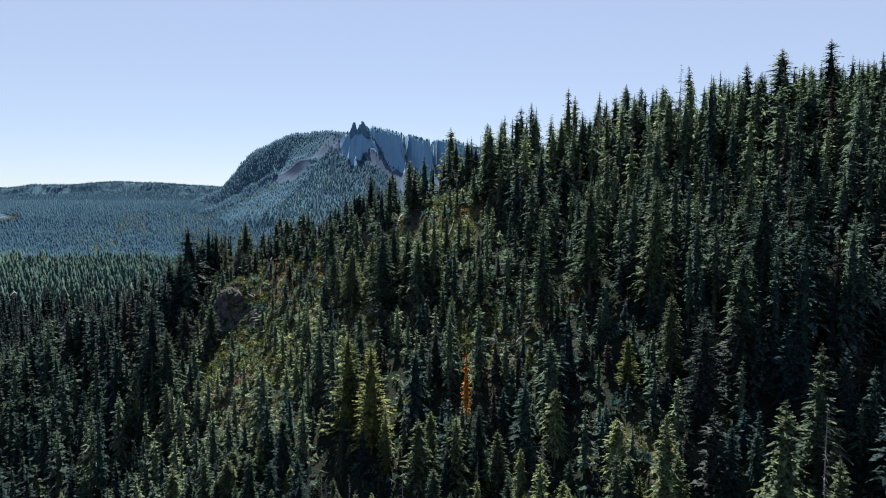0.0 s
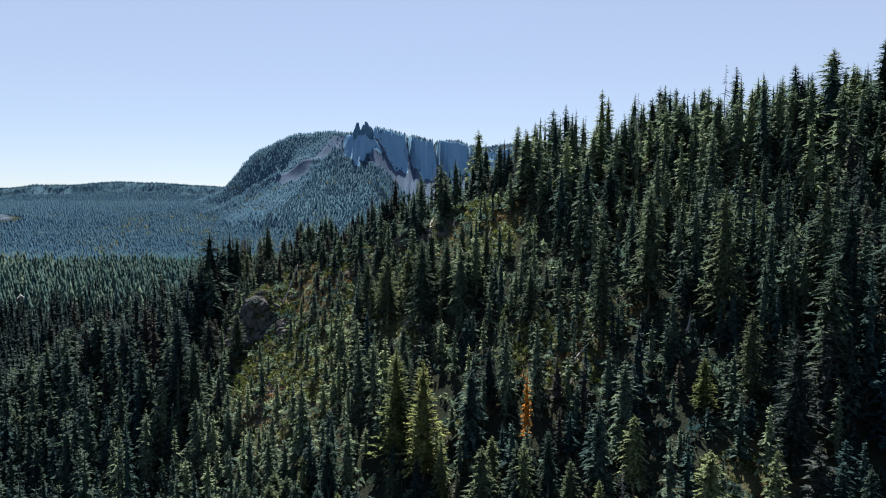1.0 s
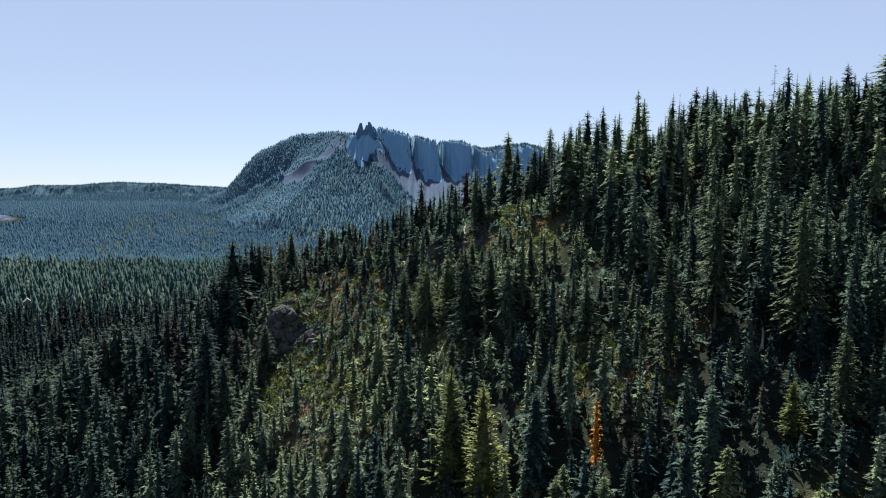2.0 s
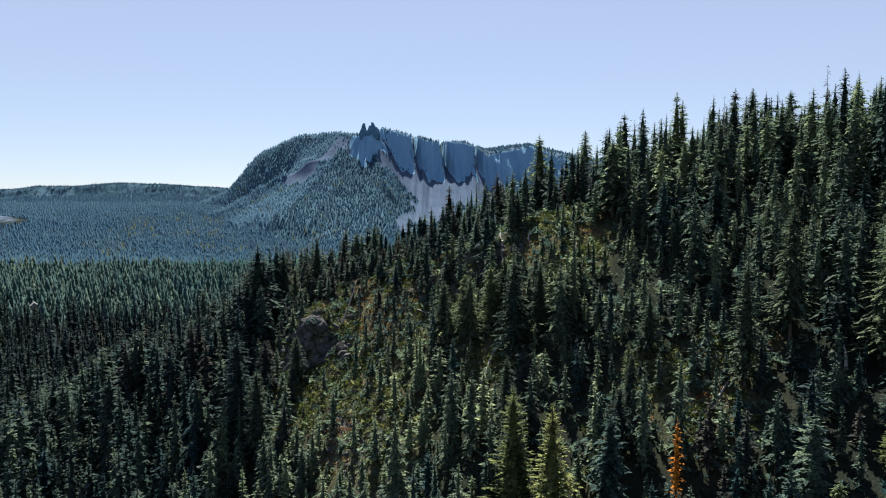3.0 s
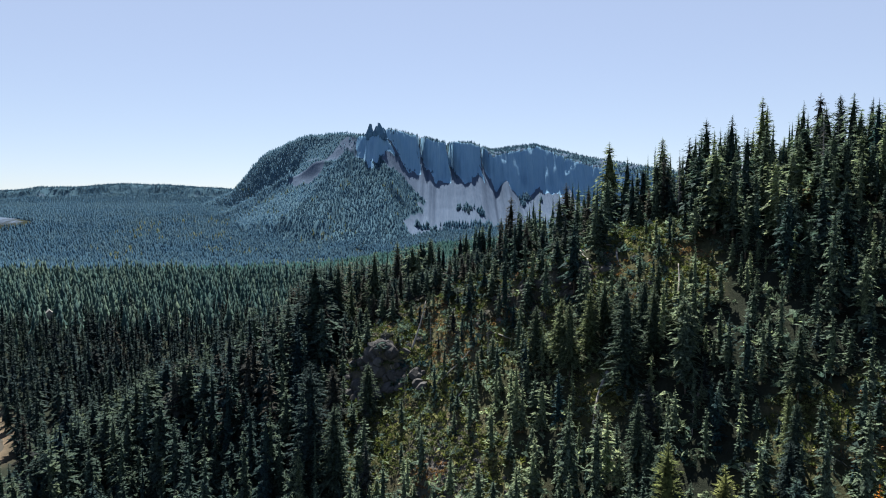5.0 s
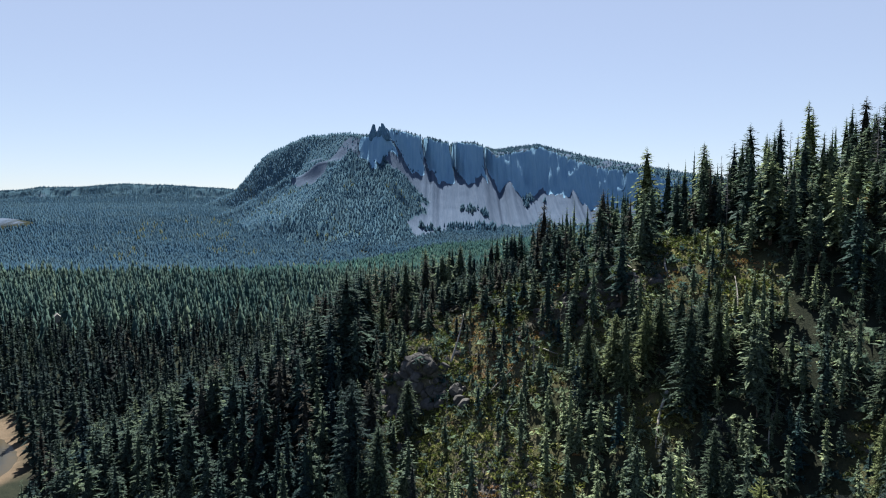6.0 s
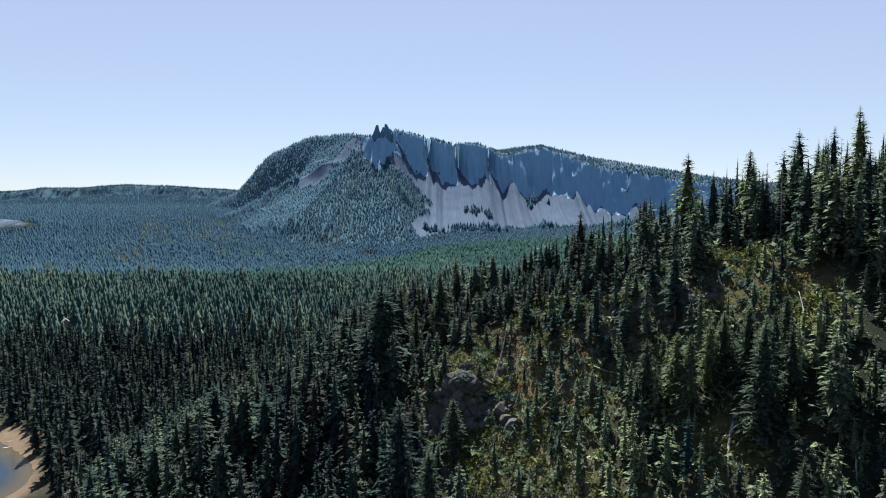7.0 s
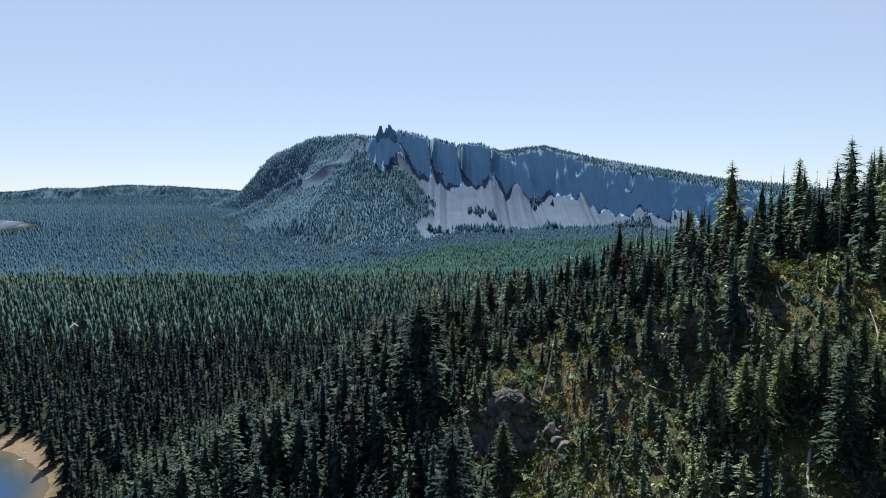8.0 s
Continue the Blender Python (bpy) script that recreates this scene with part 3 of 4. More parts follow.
YOUNG = [conifer("young_fir_tree", NEEDLE_YOUNG, "small yellow-green young fir on the slope", "young firs on the slope", 30 + k,
                 dict(whorls=24, boughs=10, cuts=4, spray=0.18, width=0.165 + 0.02 * k, bole=0.05, droop=0.15, ragged=0.4)) for k in range(3)]
BIG_CROWN = dict(whorls=42, boughs=14, cuts=7, spray=0.13, droop=0.36, ragged=0.42)
GRAND = [conifer("fir_tree", NEEDLE_OWN, "tall full fir with drooping boughs on the steep slope", "firs on the slope", 60 + k,
                 dict(BIG_CROWN, width=0.13 + 0.02 * k, bole=0.06 + 0.04 * k, taper=0.62 + 0.06 * k)) for k in range(3)]
DARK = [conifer("fir_tree", NEEDLE_SHADE_TONED, "broad dark fir standing over the rocky slope", "firs on the slope", 70 + k,
                dict(BIG_CROWN, width=0.14 + 0.02 * k, bole=0.05 + 0.03 * k, taper=0.6 + 0.08 * k)) for k in range(3)]
LIGHT = [conifer("young_fir_tree", NEEDLE_YOUNG, "yellow-green sunlit fir with spreading boughs", "young firs on the slope", 80,
                 dict(BIG_CROWN, width=0.165, bole=0.04, taper=0.8, droop=0.2))]
RUSTY = [conifer("rusty_fir_tree", NEEDLE_RUST, "thin fir with rusty orange dying needles", "", 41,
                 dict(whorls=18, boughs=6, cuts=3, width=0.09, bole=0.12, droop=0.4, ragged=0.5))]
DEAD = [dead_tree(50 + k, 55 + 12 * k, 0.13 + 0.02 * k, 0.2, 0.9 + 0.03 * k) for k in range(3)]

# trees known one by one: x, y, height of the top, width factor
SKYLINE = [(108, 180, 137, 1.3), (95.5, 182, 135, 1.55), (88, 187, 132, 1.0), (69, 181, 130, 0.8), (67, 236, 135, 0.9), (72, 234, 134, 0.8), (44, 226, 132, 0.9),
           (47, 229, 130, 0.8), (27.5, 226, 125.5, 1.0), (29.3, 213, 125, 0.8), (3, 242, 120.5, 1.15), (16, 230, 120.5, 0.9), (-28, 248, 103, 1.2), (-67, 261, 87.5, 1.0)]
NOSE_TREES = [(-88, 219, 84, 1.7), (-83.7, 234, 81.5, 1.1), (-72, 231.4, 86, 1.05), (-79, 230, 76, 0.9), (-76, 236, 78, 0.9), (-93, 224, 74, 1.0), (-64, 233, 80, 0.9)]
SLOPE_TREES = [(-18.7, 123.6, 66.5, 1.1), (-13.5, 117, 66, 1.1), (30.6, 131.8, 96, 1.0), (1.8, 130, 72.5, 0.8), (41, 122, 96.5, 1.0), (-25, 172, 80, 1.2),
               (62, 108, 96, 1.1), (54, 107, 95, 1.05), (-30, 175, 78, 1.1), (-19, 171, 82, 1.2), (-69, 187, 62, 1.3), (-78, 190, 60, 1.2), (-13, 168, 86, 1.15), (-9, 166, 85, 1.1), (-15.5, 173, 84, 1.1), (-5, 169.5, 88, 1.1), (1, 167, 88, 1.0)]
MORE_TREES = [(19.8, 125.3, 88, 1.0), (37, 153, 97, 1.0), (31.3, 106, 69, 1.3), (-17.6, 135, 64, 1.0), (-1.4, 123.4, 67, 1.0), (17.2, 95.5, 63, 1.1), (39, 93.7, 75, 1.2),
              (38.2, 105.3, 76.5, 1.0), (-15, 157.8, 85, 1.15), (-24, 168, 80, 1.1), (8.3, 139, 80.5, 1.0), (1.7, 127.6, 71, 0.8), (-80, 173, 66, 1.15), (-74, 168, 58, 1.1),
              (-18.3, 139, 68, 1.0), (-18.3, 128, 64, 1.0), (31.4, 165, 104, 1.1), (48, 101, 84, 1.0), (-9, 160, 84, 1.1), (-4, 155, 82, 1.0), (20, 158, 96, 0.9), (58, 120, 97, 1.0)]
known = []
for rows, kinds in ((SKYLINE, FIRS[:3] + SPRUCES[1:]), (NOSE_TREES, DARK), (SLOPE_TREES, GRAND), (MORE_TREES, GRAND[:2] + DARK + SPRUCES[3:])):
    for k, (x, y, top, w) in enumerate(rows):
        z = height_at(x, y)
        # Slope trees between y 165 and 180 take the needles with painted-in shade.
        kind = DARK[k % 3] if rows is SLOPE_TREES and 165 < y < 180 else LIGHT[0] if (x, y) in ((-18.7, 123.6), (-13.5, 117), (31.3, 106)) else kinds[k % len(kinds)]
        plant(kind, x, y, top - z, w, k * 1.7, z)
        known.append((x, y))
plant(RUSTY[0], 4.2, 113, 65 - height_at(4.2, 113), 1.0)
known.append((4.2, 113))
known = np.array(known)

# near slope: where the other trees stand
hx, hy = scatter(R, -260, 260, 40, 330, 3.0)
on_hill = (hill(hx, hy) > valley(hx, hy) - 3) & in_view(hx, hy, 0.06, 14) & (hy > 58)
clear = np.min(np.hypot(hx[:, None] - known[None, :, 0], hy[:, None] - known[None, :, 1]), 1) > 2.6
openness = bare(hx, hy)
crowded = step(165, 190, hy) * step(0, 40, hx)
for lx, y0, y1 in ((-13.5, 191, 212), (-10, 194, 201), (-4.8, 191, 201), (-18.5, 154, 164), (-57, 197, 205)):
    clear &= ~((np.abs(hx - lx) < 2.4) & (hy > y0 - 7) & (hy < y1))
keep = on_hill & clear & (R.random(hx.size) > 0.32 - 0.2 * crowded + 0.36 * openness) & (shore(hx, hy) > beach(hx, hy) + 2) & ~cove(hx, hy)
hx, hy, openness = hx[keep], hy[keep], openness[keep]
hz = land(hx, hy)
size = np.clip(R.lognormal(2.16, 0.46, hx.size), 3.5, 22)
size = size * (1 + 0.3 * step(20, 70, hx) * (hy < 160))
size = np.where(R.random(hx.size) < 0.1, size * 1.5, size)
high_up = step(-14, -2, hz - np.interp(hx, [-300, -90, -68, 2, 50, 124, 250, 900], [-68, 55, 68, 95, 107, 115, 130, 200]))
size = np.where(high_up > 0, size * (1 + 0.6 * high_up * (1 - 0.75 * step(35, 80, hx) * (1 - step(95, 115, hx)))), size)
size = np.where(openness > 0.25, size * (0.9 - 0.45 * openness), size)
size = np.where(hx < -78, size * np.where((hx < -92) & (hy > 205), 1.0, 1.5), size)
behind_nose = (hx > -84) & (hx < -34) & (hy > 200) & (hy < 245)
size = np.where(behind_nose, np.minimum(size, 11) * 0.75, size)
size = np.where((hx > -40) & (hx < 40) & (hy > 165), size * 0.85, size)
roofline = np.interp(hx, [-80, -57, -40, -25, -12, 0, 20, 40, 70, 120, 260], [81, 87, 92, 99, 105, 110, 119, 125, 130.5, 135, 143]) + R.normal(0, 1.3, hx.size)
size = np.where(hy > 165, np.minimum(size, np.maximum(roofline - hz, 3.5)), size)
size = np.clip(np.where(hy < 200, 0.88, 1.0) * size, 2.2, 26)
wide = R.uniform(0.68, 1.22, hx.size) * (1.25 - 0.018 * size) * (1 + 0.3 * high_up)
near = np.min([np.hypot(hx - px, hy - py) for px, py in ((25, 20), (0, 30), (-25, 45), (-45, 60))], 0)
order = np.argsort(near)
close, rest = order[:420], order[420:]
for rank, k in enumerate(close):
    h, pick = float(size[k]), R.random()
    if pick < 0.13 and h > 6:
        kind = DEAD[int(R.integers(0, 3))]
    elif h < 6 and pick < 0.6:
        kind = YOUNG[int(R.integers(0, 3))]
    elif rank < 130 and h > 9:
        kind = (GRAND + DARK)[int(R.integers(0, 6))]
    else:
        kind = FIRS[int(R.integers(0, 5))] if pick < 0.52 else SPRUCES[int(R.integers(0, 4))]
    plant(kind, float(hx[k]), float(hy[k]), h, float(wide[k]), float(R.uniform(0, 6.28)), float(hz[k]))
# dead poles along the crest and on the nose
for x, y, h in ((70, 190, 25), (12, 205, 17), (30, 222, 21), (50, 205, 20), (22, 232, 20), (-54, 200, 9), (-47, 190, 8), (-40, 186, 10), (38, 224, 22), (60, 215, 19), (-30, 195, 9), (-60, 185, 7)):
    plant(DEAD[int(h) % 3], x, y, h, 0.9, x)

mid_shapes = [joined((crown_shape(R, 15, 8, 2, R.uniform(0.13, 0.185), R.uniform(0.04, 0.14), 0.4, 0.42, R.uniform(0.62, 0.95), 5, 0.3), 0), (trunk_shape(R, 0.011, 4, 2), 1)) for _ in range(10)]
tall_shapes = [joined((crown_shape(R, 24, 9, 3, R.uniform(0.115, 0.165), R.uniform(0.05, 0.2), 0.42, 0.45, R.uniform(0.55, 0.85), 6, 0.26), 0), (trunk_shape(R, 0.011, 4, 2), 1)) for _ in range(8)]
slim_shapes = [joined((crown_shape(R, 13, 7, 1, R.uniform(0.15, 0.2), 0.05, 0.5, 0.4, R.uniform(0.7, 0.95), 4, 0.36), 0)) for _ in range(8)]
back_shapes = [joined((crown_shape(R, 10, 6, 1, R.uniform(0.14, 0.18), 0.05, 0.45, 0.42, R.uniform(0.65, 0.95), 4, 0.4), 0)) for _ in range(8)]
low_shapes = [joined((far_shape(R, 5, 6, R.uniform(0.19, 0.24)), 0)) for _ in range(8)]
hp = np.stack([hx, hy, hz, size, wide], 1)[rest]
beyond = hp[:, 1] > np.interp(hp[:, 0], [-68, 2, 124, 250], [265, 240, 213, 185]) + np.maximum(0, -90 - hp[:, 0])
tall = hp[:, 3] > 14.5
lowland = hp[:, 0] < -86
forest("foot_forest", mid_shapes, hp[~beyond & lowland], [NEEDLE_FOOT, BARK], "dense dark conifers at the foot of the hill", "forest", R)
beyond |= lowland
forest("slope_forest", mid_shapes, hp[~beyond & ~tall], [NEEDLE, BARK], "dense dark green conifers covering the hillside", "forest", R)
forest("tall_slope_forest", tall_shapes, hp[~beyond & tall], [NEEDLE, BARK], "tall dark conifers standing over the hillside", "forest", R)
forest("back_slope_forest", back_shapes, hp[beyond & ~lowland], [NEEDLE_BACK], "dark conifers beyond the crest of the hill", "forest", R)

# valley floor forest
CABIN = (-361.0, 531.0)
vx, vy = scatter(R, -820, 520, 60, 760, 6.2)
ok = in_view(vx, vy) & ~cove(vx, vy) & ~((vy < 305) & (vx < -262) & (shore(vx, vy) < 22)) & (hill(vx, vy) <= valley(vx, vy) - 3) & (shore(vx, vy) > beach(vx, vy) * (vy > 300) + 2 + 4 * R.random(vx.size)) & (R.random(vx.size) < 0.92)
to_cabin = (vx - CABIN[0]) * -0.505 + (vy - CABIN[1]) * 0.863, (vx - CABIN[0]) * 0.863 + (vy - CABIN[1]) * 0.505
ok &= ~((to_cabin[0] > -42) & (to_cabin[0] < 6) & (np.abs(to_cabin[1]) < 6))
vx, vy = vx[ok], vy[ok]
vh = np.clip(R.lognormal(2.74, 0.3, vx.size), 7, 26)
vp = np.stack([vx, vy, land(vx, vy), vh, R.uniform(0.8, 1.15, vx.size)], 1)
blur = np.clip(R.normal(0, 40, vx.size), -70, 70)
nearer = vy < 290 + 0.1 * vx + 0.3 * blur
middle = ~nearer & (vy < 520 + 0.1 * vx + blur)
forest("lakeside_forest", mid_shapes, vp[nearer], [NEEDLE_SHORE_HAZED, BARK], "dense dark conifers on the valley floor by the lake", "forest", R)
forest("valley_forest", slim_shapes, vp[middle], [NEEDLE_SHORE_HAZED], "dense dark conifers across the valley floor", "forest", R)
forest("valley_forest", low_shapes, vp[~nearer & ~middle], [NEEDLE_VALLEY_HAZED], "dense even conifer forest across the valley floor", "forest", R, True)

bx, by = scatter(R, -260, 560, 330, 770, 6.5)
ok = in_view(bx, by) & (hill(bx, by) > valley(bx, by) - 3)
bx, by = bx[ok], by[ok]
bp = np.stack([bx, by, land(bx, by), np.clip(R.lognormal(2.85, 0.27, bx.size), 8, 27), R.uniform(0.85, 1.2, bx.size)], 1)
lee = bx > 30
forest("back_slope_forest", back_shapes, bp[~lee], [NEEDLE_BACK], "dense conifers on the far side of the hill", "forest", R)
forest("back_slope_forest", low_shapes, bp[lee], [NEEDLE_BACK], "dense conifers on the far side of the hill", "forest", R)

# the forest goes on below and behind the walk
bx, by = scatter(R, -420, 320, -260, 90, 5.8)
ok = (shore(bx, by) > beach(bx, by) + 6) & ~(in_view(bx, by, 0.06, 14) & (by > 56)) & (R.random(bx.size) < 0.9)
bx, by = bx[ok], by[ok]
bp = np.stack([bx, by, land(bx, by), np.clip(R.lognormal(2.6, 0.3, bx.size), 6, 22), R.uniform(0.85, 1.2, bx.size)], 1)
forest("lower_forest", low_shapes, bp, [NEEDLE_SHORE_HAZED], "dark conifers on the valley floor below the hill", "forest", R)

# far forest, haze blue put into its needles: the bench below the mountain, the foothills, the spur, the dome and the
# far ridge
fx, fy = scatter(R, -2300, 1400, 760, 2760, 5.8)
ok = in_view(fx, fy)
fx, fy = fx[ok], fy[ok]
fz, fc, ft, fs, ff = mountain(fx, fy)
ridge_z, ridge_f = far_ridge(fx, fy)
knolls = np.exp(-((fx + 1100) / 80) ** 2 - ((fy - 1510) / 60) ** 2)
steep_land = (fz > valley(fx, fy) + 6) & (ff > -200)
groves = ((fbm(fx, fy, 70, 81) > 0.62) & (ff > 150) & (ff < 420)) | (((fx - 16) / 80) ** 2 + ((fy - 1695) / 30) ** 2 + 0.5 * fbm(fx, fy, 25, 82) < 0.8)
ok = (~((ft + fc > 0.3) & steep_land)) | (groves & (R.random(fx.size) < 0.7)) | ((fc < 0.5) & (ft > 0.3) & (ff < 75) & (R.random(fx.size) < 0.3))
ok &= (knolls < 0.3) & (R.random(fx.size) < 0.93)
ok &= (ff > -90) | (ridge_f > -80) & (fx < -700)
ok &= ~((fx < -700) & (ridge_f > 0) & (ridge_f < 55) & (fbm(fx, fy, 45, 76) > 0.1) & (R.random(fx.size) < 0.6))
fx, fy, ff, steep_land, groves = fx[ok], fy[ok], ff[ok], steep_land[ok], groves[ok] & (ft + fc > 0.3)[ok]
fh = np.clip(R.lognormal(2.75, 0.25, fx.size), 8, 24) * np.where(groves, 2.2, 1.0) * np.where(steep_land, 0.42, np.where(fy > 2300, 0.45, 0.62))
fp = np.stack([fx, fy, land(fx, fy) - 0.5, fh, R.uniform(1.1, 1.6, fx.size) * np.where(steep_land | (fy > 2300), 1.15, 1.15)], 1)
far_shapes = [joined((far_shape(R, 2, 4, 0.19), 0)) for _ in range(6)]
bench = fy < np.interp(fx, [-900, -400, -250, -60, 200], [800, 780, 930, 1380, 1560])
forest("bench_forest", far_shapes, fp[bench], [NEEDLE_BENCH_HAZED], "even green conifer forest on the bench below the talus", "forest", R, True)
upland = steep_land | (fp[:, 1] > 2450)
larch = (fbm(fp[:, 0], fp[:, 1], 60, 83) > 0.45) & (R.random(len(fp)) < 0.25) & (fp[:, 0] > -800) & (fp[:, 0] < -120) & ~bench & (fp[:, 2] < 160)
forest("larches", far_shapes, fp[larch], [NEEDLE_LARCH], "pale yellow-green larches scattered through the far forest", "forest", R, True)
dome = fp[:, 0] < -300 - 0.35 * (1900 - fp[:, 1])
upland &= dome & (fp[:, 1] < 2400)
upland &= ~larch
bench |= larch
forest("far_forest", far_shapes, fp[~bench & ~upland], [NEEDLE_FAR_HAZED], "far conifer forest on the foothills, haze blue in its needle colour", "forest", R, True)
forest("mountain_forest", far_shapes, fp[~bench & upland], [NEEDLE_MOUNTAIN_HAZED], "firs on the mountain and far ridge, haze blue in their needle colour", "forest", R, True)

# ---- rocks, logs and low growth ----


def rock_mesh(name, seed, cuts, squash, jag):
    rng = random.Random(seed)
    bm = bmesh.new()
    bmesh.ops.create_icosphere(bm, subdivisions=cuts, radius=1.0)
    off = Vector((rng.uniform(0, 50), rng.uniform(0, 50), rng.uniform(0, 50)))
    planes = [Vector((rng.gauss(0, 1), rng.gauss(0, 1), rng.gauss(0.2, 0.8))).normalized() for _ in range(24)]
    for v in bm.verts:
        d = noise.noise(v.co * 1.1 + off) * jag + noise.noise(v.co * 2.7 + off) * jag * 0.5
        v.co = v.co * (1 + d)
        v.co.z *= squash
        for n in planes:
            over = v.co.dot(n) - 0.55
            if over > 0:
                v.co -= n * over
    me = bpy.data.meshes.new(name)
    bm.to_mesh(me)
    bm.free()
    me.materials.append(STONE)
    return me


ROCKS = [rock_mesh("boulder", k, 3, 0.75, 0.5) for k in range(4)]


def boulder(x, y, s, k, turn, sink=0.35, label="grey weathered boulder among dry grass on the slope"):
    ob = new("boulder", ROCKS[k % 4])
    ob.matrix_world = Matrix.Translation((x, y, height_at(x, y) + s * (0.35 - sink))) @ pose(0, 0, 0, 40 * math.sin(3 * turn + k), 35 * math.cos(2 * turn), 57.3 * turn) @ Matrix.Diagonal((s * 1.2, s * 0.85, s, 1))
    return tagged(ob, label, "boulder", "boulders on the slope")


for k, (x, y, s) in enumerate(((-69, 195, 3.8), (-64.5, 194, 3.4), (-73.5, 199, 3.0), (-66.5, 192, 2.2), (-71.5, 194, 2.4), (-62, 193, 1.9), (-76, 201, 1.8), (-67.5, 198.5, 2.4), (-60, 201, 1.5), (-61, 198, 2.2), (-75, 206, 1.8), (-70.8, 186, 1.7), (-66, 201, 2.0), (-57, 203, 1.6), (-78, 203, 1.4))):
    boulder(x, y, s, k, k * 1.1, 0.4, "dark lichened crag block on the rocky nose")
for k in range(70):
    x = R.normal(-67, 6)
    y = 197 - 0.45 * (x + 66) + R.uniform(-4.5, 1.5)
    boulder(x, y, float(R.uniform(0.9, 2.7)), k, float(R.uniform(0, 6)), 0.25, "dark lichened crag block on the rocky nose")
for k in range(60):
    x = R.normal(-22, 8)
    y = 197 - 0.3 * (x + 22) + R.uniform(-6, 2.5)
    boulder(x, y, float(R.uniform(0.6, 1.9)), k, float(R.uniform(0, 6)), 0.4, "grey rock block on a low crag below the crest")
for k in range(90):
    x, y = R.uniform(-82, 20), R.uniform(150, 218)
    if bare(x, y) > 0.25:
        boulder(x, y, float(R.uniform(0.4, 1.1)), k, float(R.uniform(0, 6)))


def strewn(name, shapes, x, y, s, mats, label, category, lift=0.0):
    """Small things strewn over the ground, in one mesh."""
    return forest(name, shapes, np.stack([x, y, land(x, y) + lift * s, s, R.uniform(0.8, 1.3, len(x))], 1), mats, label, category, R)


def pebble_shape(rng):
    t = (1 + 5 ** 0.5) / 2
    v = np.array([(-1, t, 0), (1, t, 0), (-1, -t, 0), (1, -t, 0), (0, -1, t), (0, 1, t), (0, -1, -t), (0, 1, -t), (t, 0, -1), (t, 0, 1), (-t, 0, -1), (-t, 0, 1)]) / 1.9
    f = np.array([(0, 11, 5), (0, 5, 1), (0, 1, 7), (0, 7, 10), (0, 10, 11), (1, 5, 9), (5, 11, 4), (11, 10, 2), (10, 7, 6), (7, 1, 8),
                  (3, 9, 4), (3, 4, 2), (3, 2, 6), (3, 6, 8), (3, 8, 9), (4, 9, 5), (2, 4, 11), (6, 2, 10), (8, 6, 7), (9, 8, 1)])
    v = v * rng.uniform(0.65, 1.3, (12, 1)) * np.array([1.0, 0.8, 0.6])
    return v, f, np.zeros(20, int)


def shrub_shape(rng, leaves):
    V, F = [], []
    for _ in range(leaves):
        a_, e = rng.uniform(0, 6.283), rng.uniform(0.1, 1.5)
        r = rng.uniform(0.45, 1.0)
        c = np.array([math.cos(a_) * math.cos(e) * r, math.sin(a_) * math.cos(e) * r, math.sin(e) * r * 0.75])
        i = len(V)
        for _ in range(3):
            V.append(c + rng.normal(0, 0.2, 3))
        F.append((i, i + 1, i + 2))
    return np.array(V), np.array(F), np.zeros(len(F), int)


gxx, gyy = scatter(R, -90, 60, 120, 225, 0.95)
m = (np.exp(-((gxx + 51 + 0.35 * (gyy - 165)) / 9) ** 2 - ((gyy - 163) / 18) ** 2) > R.uniform(0.3, 1.0, gxx.size)) | ((bare(gxx, gyy) > 0.4) & (R.random(gxx.size) < 0.06))
strewn("scree", [pebble_shape(R) for _ in range(5)], gxx[m], gyy[m], R.lognormal(-1.2, 0.45, m.sum()), [STONE], "loose grey scree stones on the open slope", "scree", 0.1)
bx, by = scatter(R, -120, 90, 90, 240, 1.0)
m = (bare(bx, by) > R.uniform(0.1, 0.7, bx.size)) & (hill(bx, by) > valley(bx, by)) & (R.random(bx.size) < 0.75)
bx, by = bx[m], by[m]
rust = (fbm(bx, by, 9, 91, 2) > 0.42)
shrubs = [shrub_shape(R, 26) for _ in range(5)]
strewn("shrubs", shrubs, bx[~rust], by[~rust], R.uniform(0.5, 1.7, (~rust).sum()), [LEAF], "low yellow-green shrubs and dry grass on the slope", "shrub")
strewn("rusty_shrubs", shrubs, bx[rust], by[rust], R.uniform(0.4, 1.0, rust.sum()), [LEAF_RUST], "low rust-red autumn shrubs on the slope", "shrub")
ux, uy = scatter(R, -130, 140, 60, 240, 3.0)
m = (hill(ux, uy) > valley(ux, uy)) & in_view(ux, uy) & (R.random(ux.size) < 0.8)
strewn("undergrowth", shrubs, ux[m], uy[m], R.uniform(0.8, 2.6, m.sum()), [NEEDLE], "scrubby green undergrowth between the trees", "undergrowth")


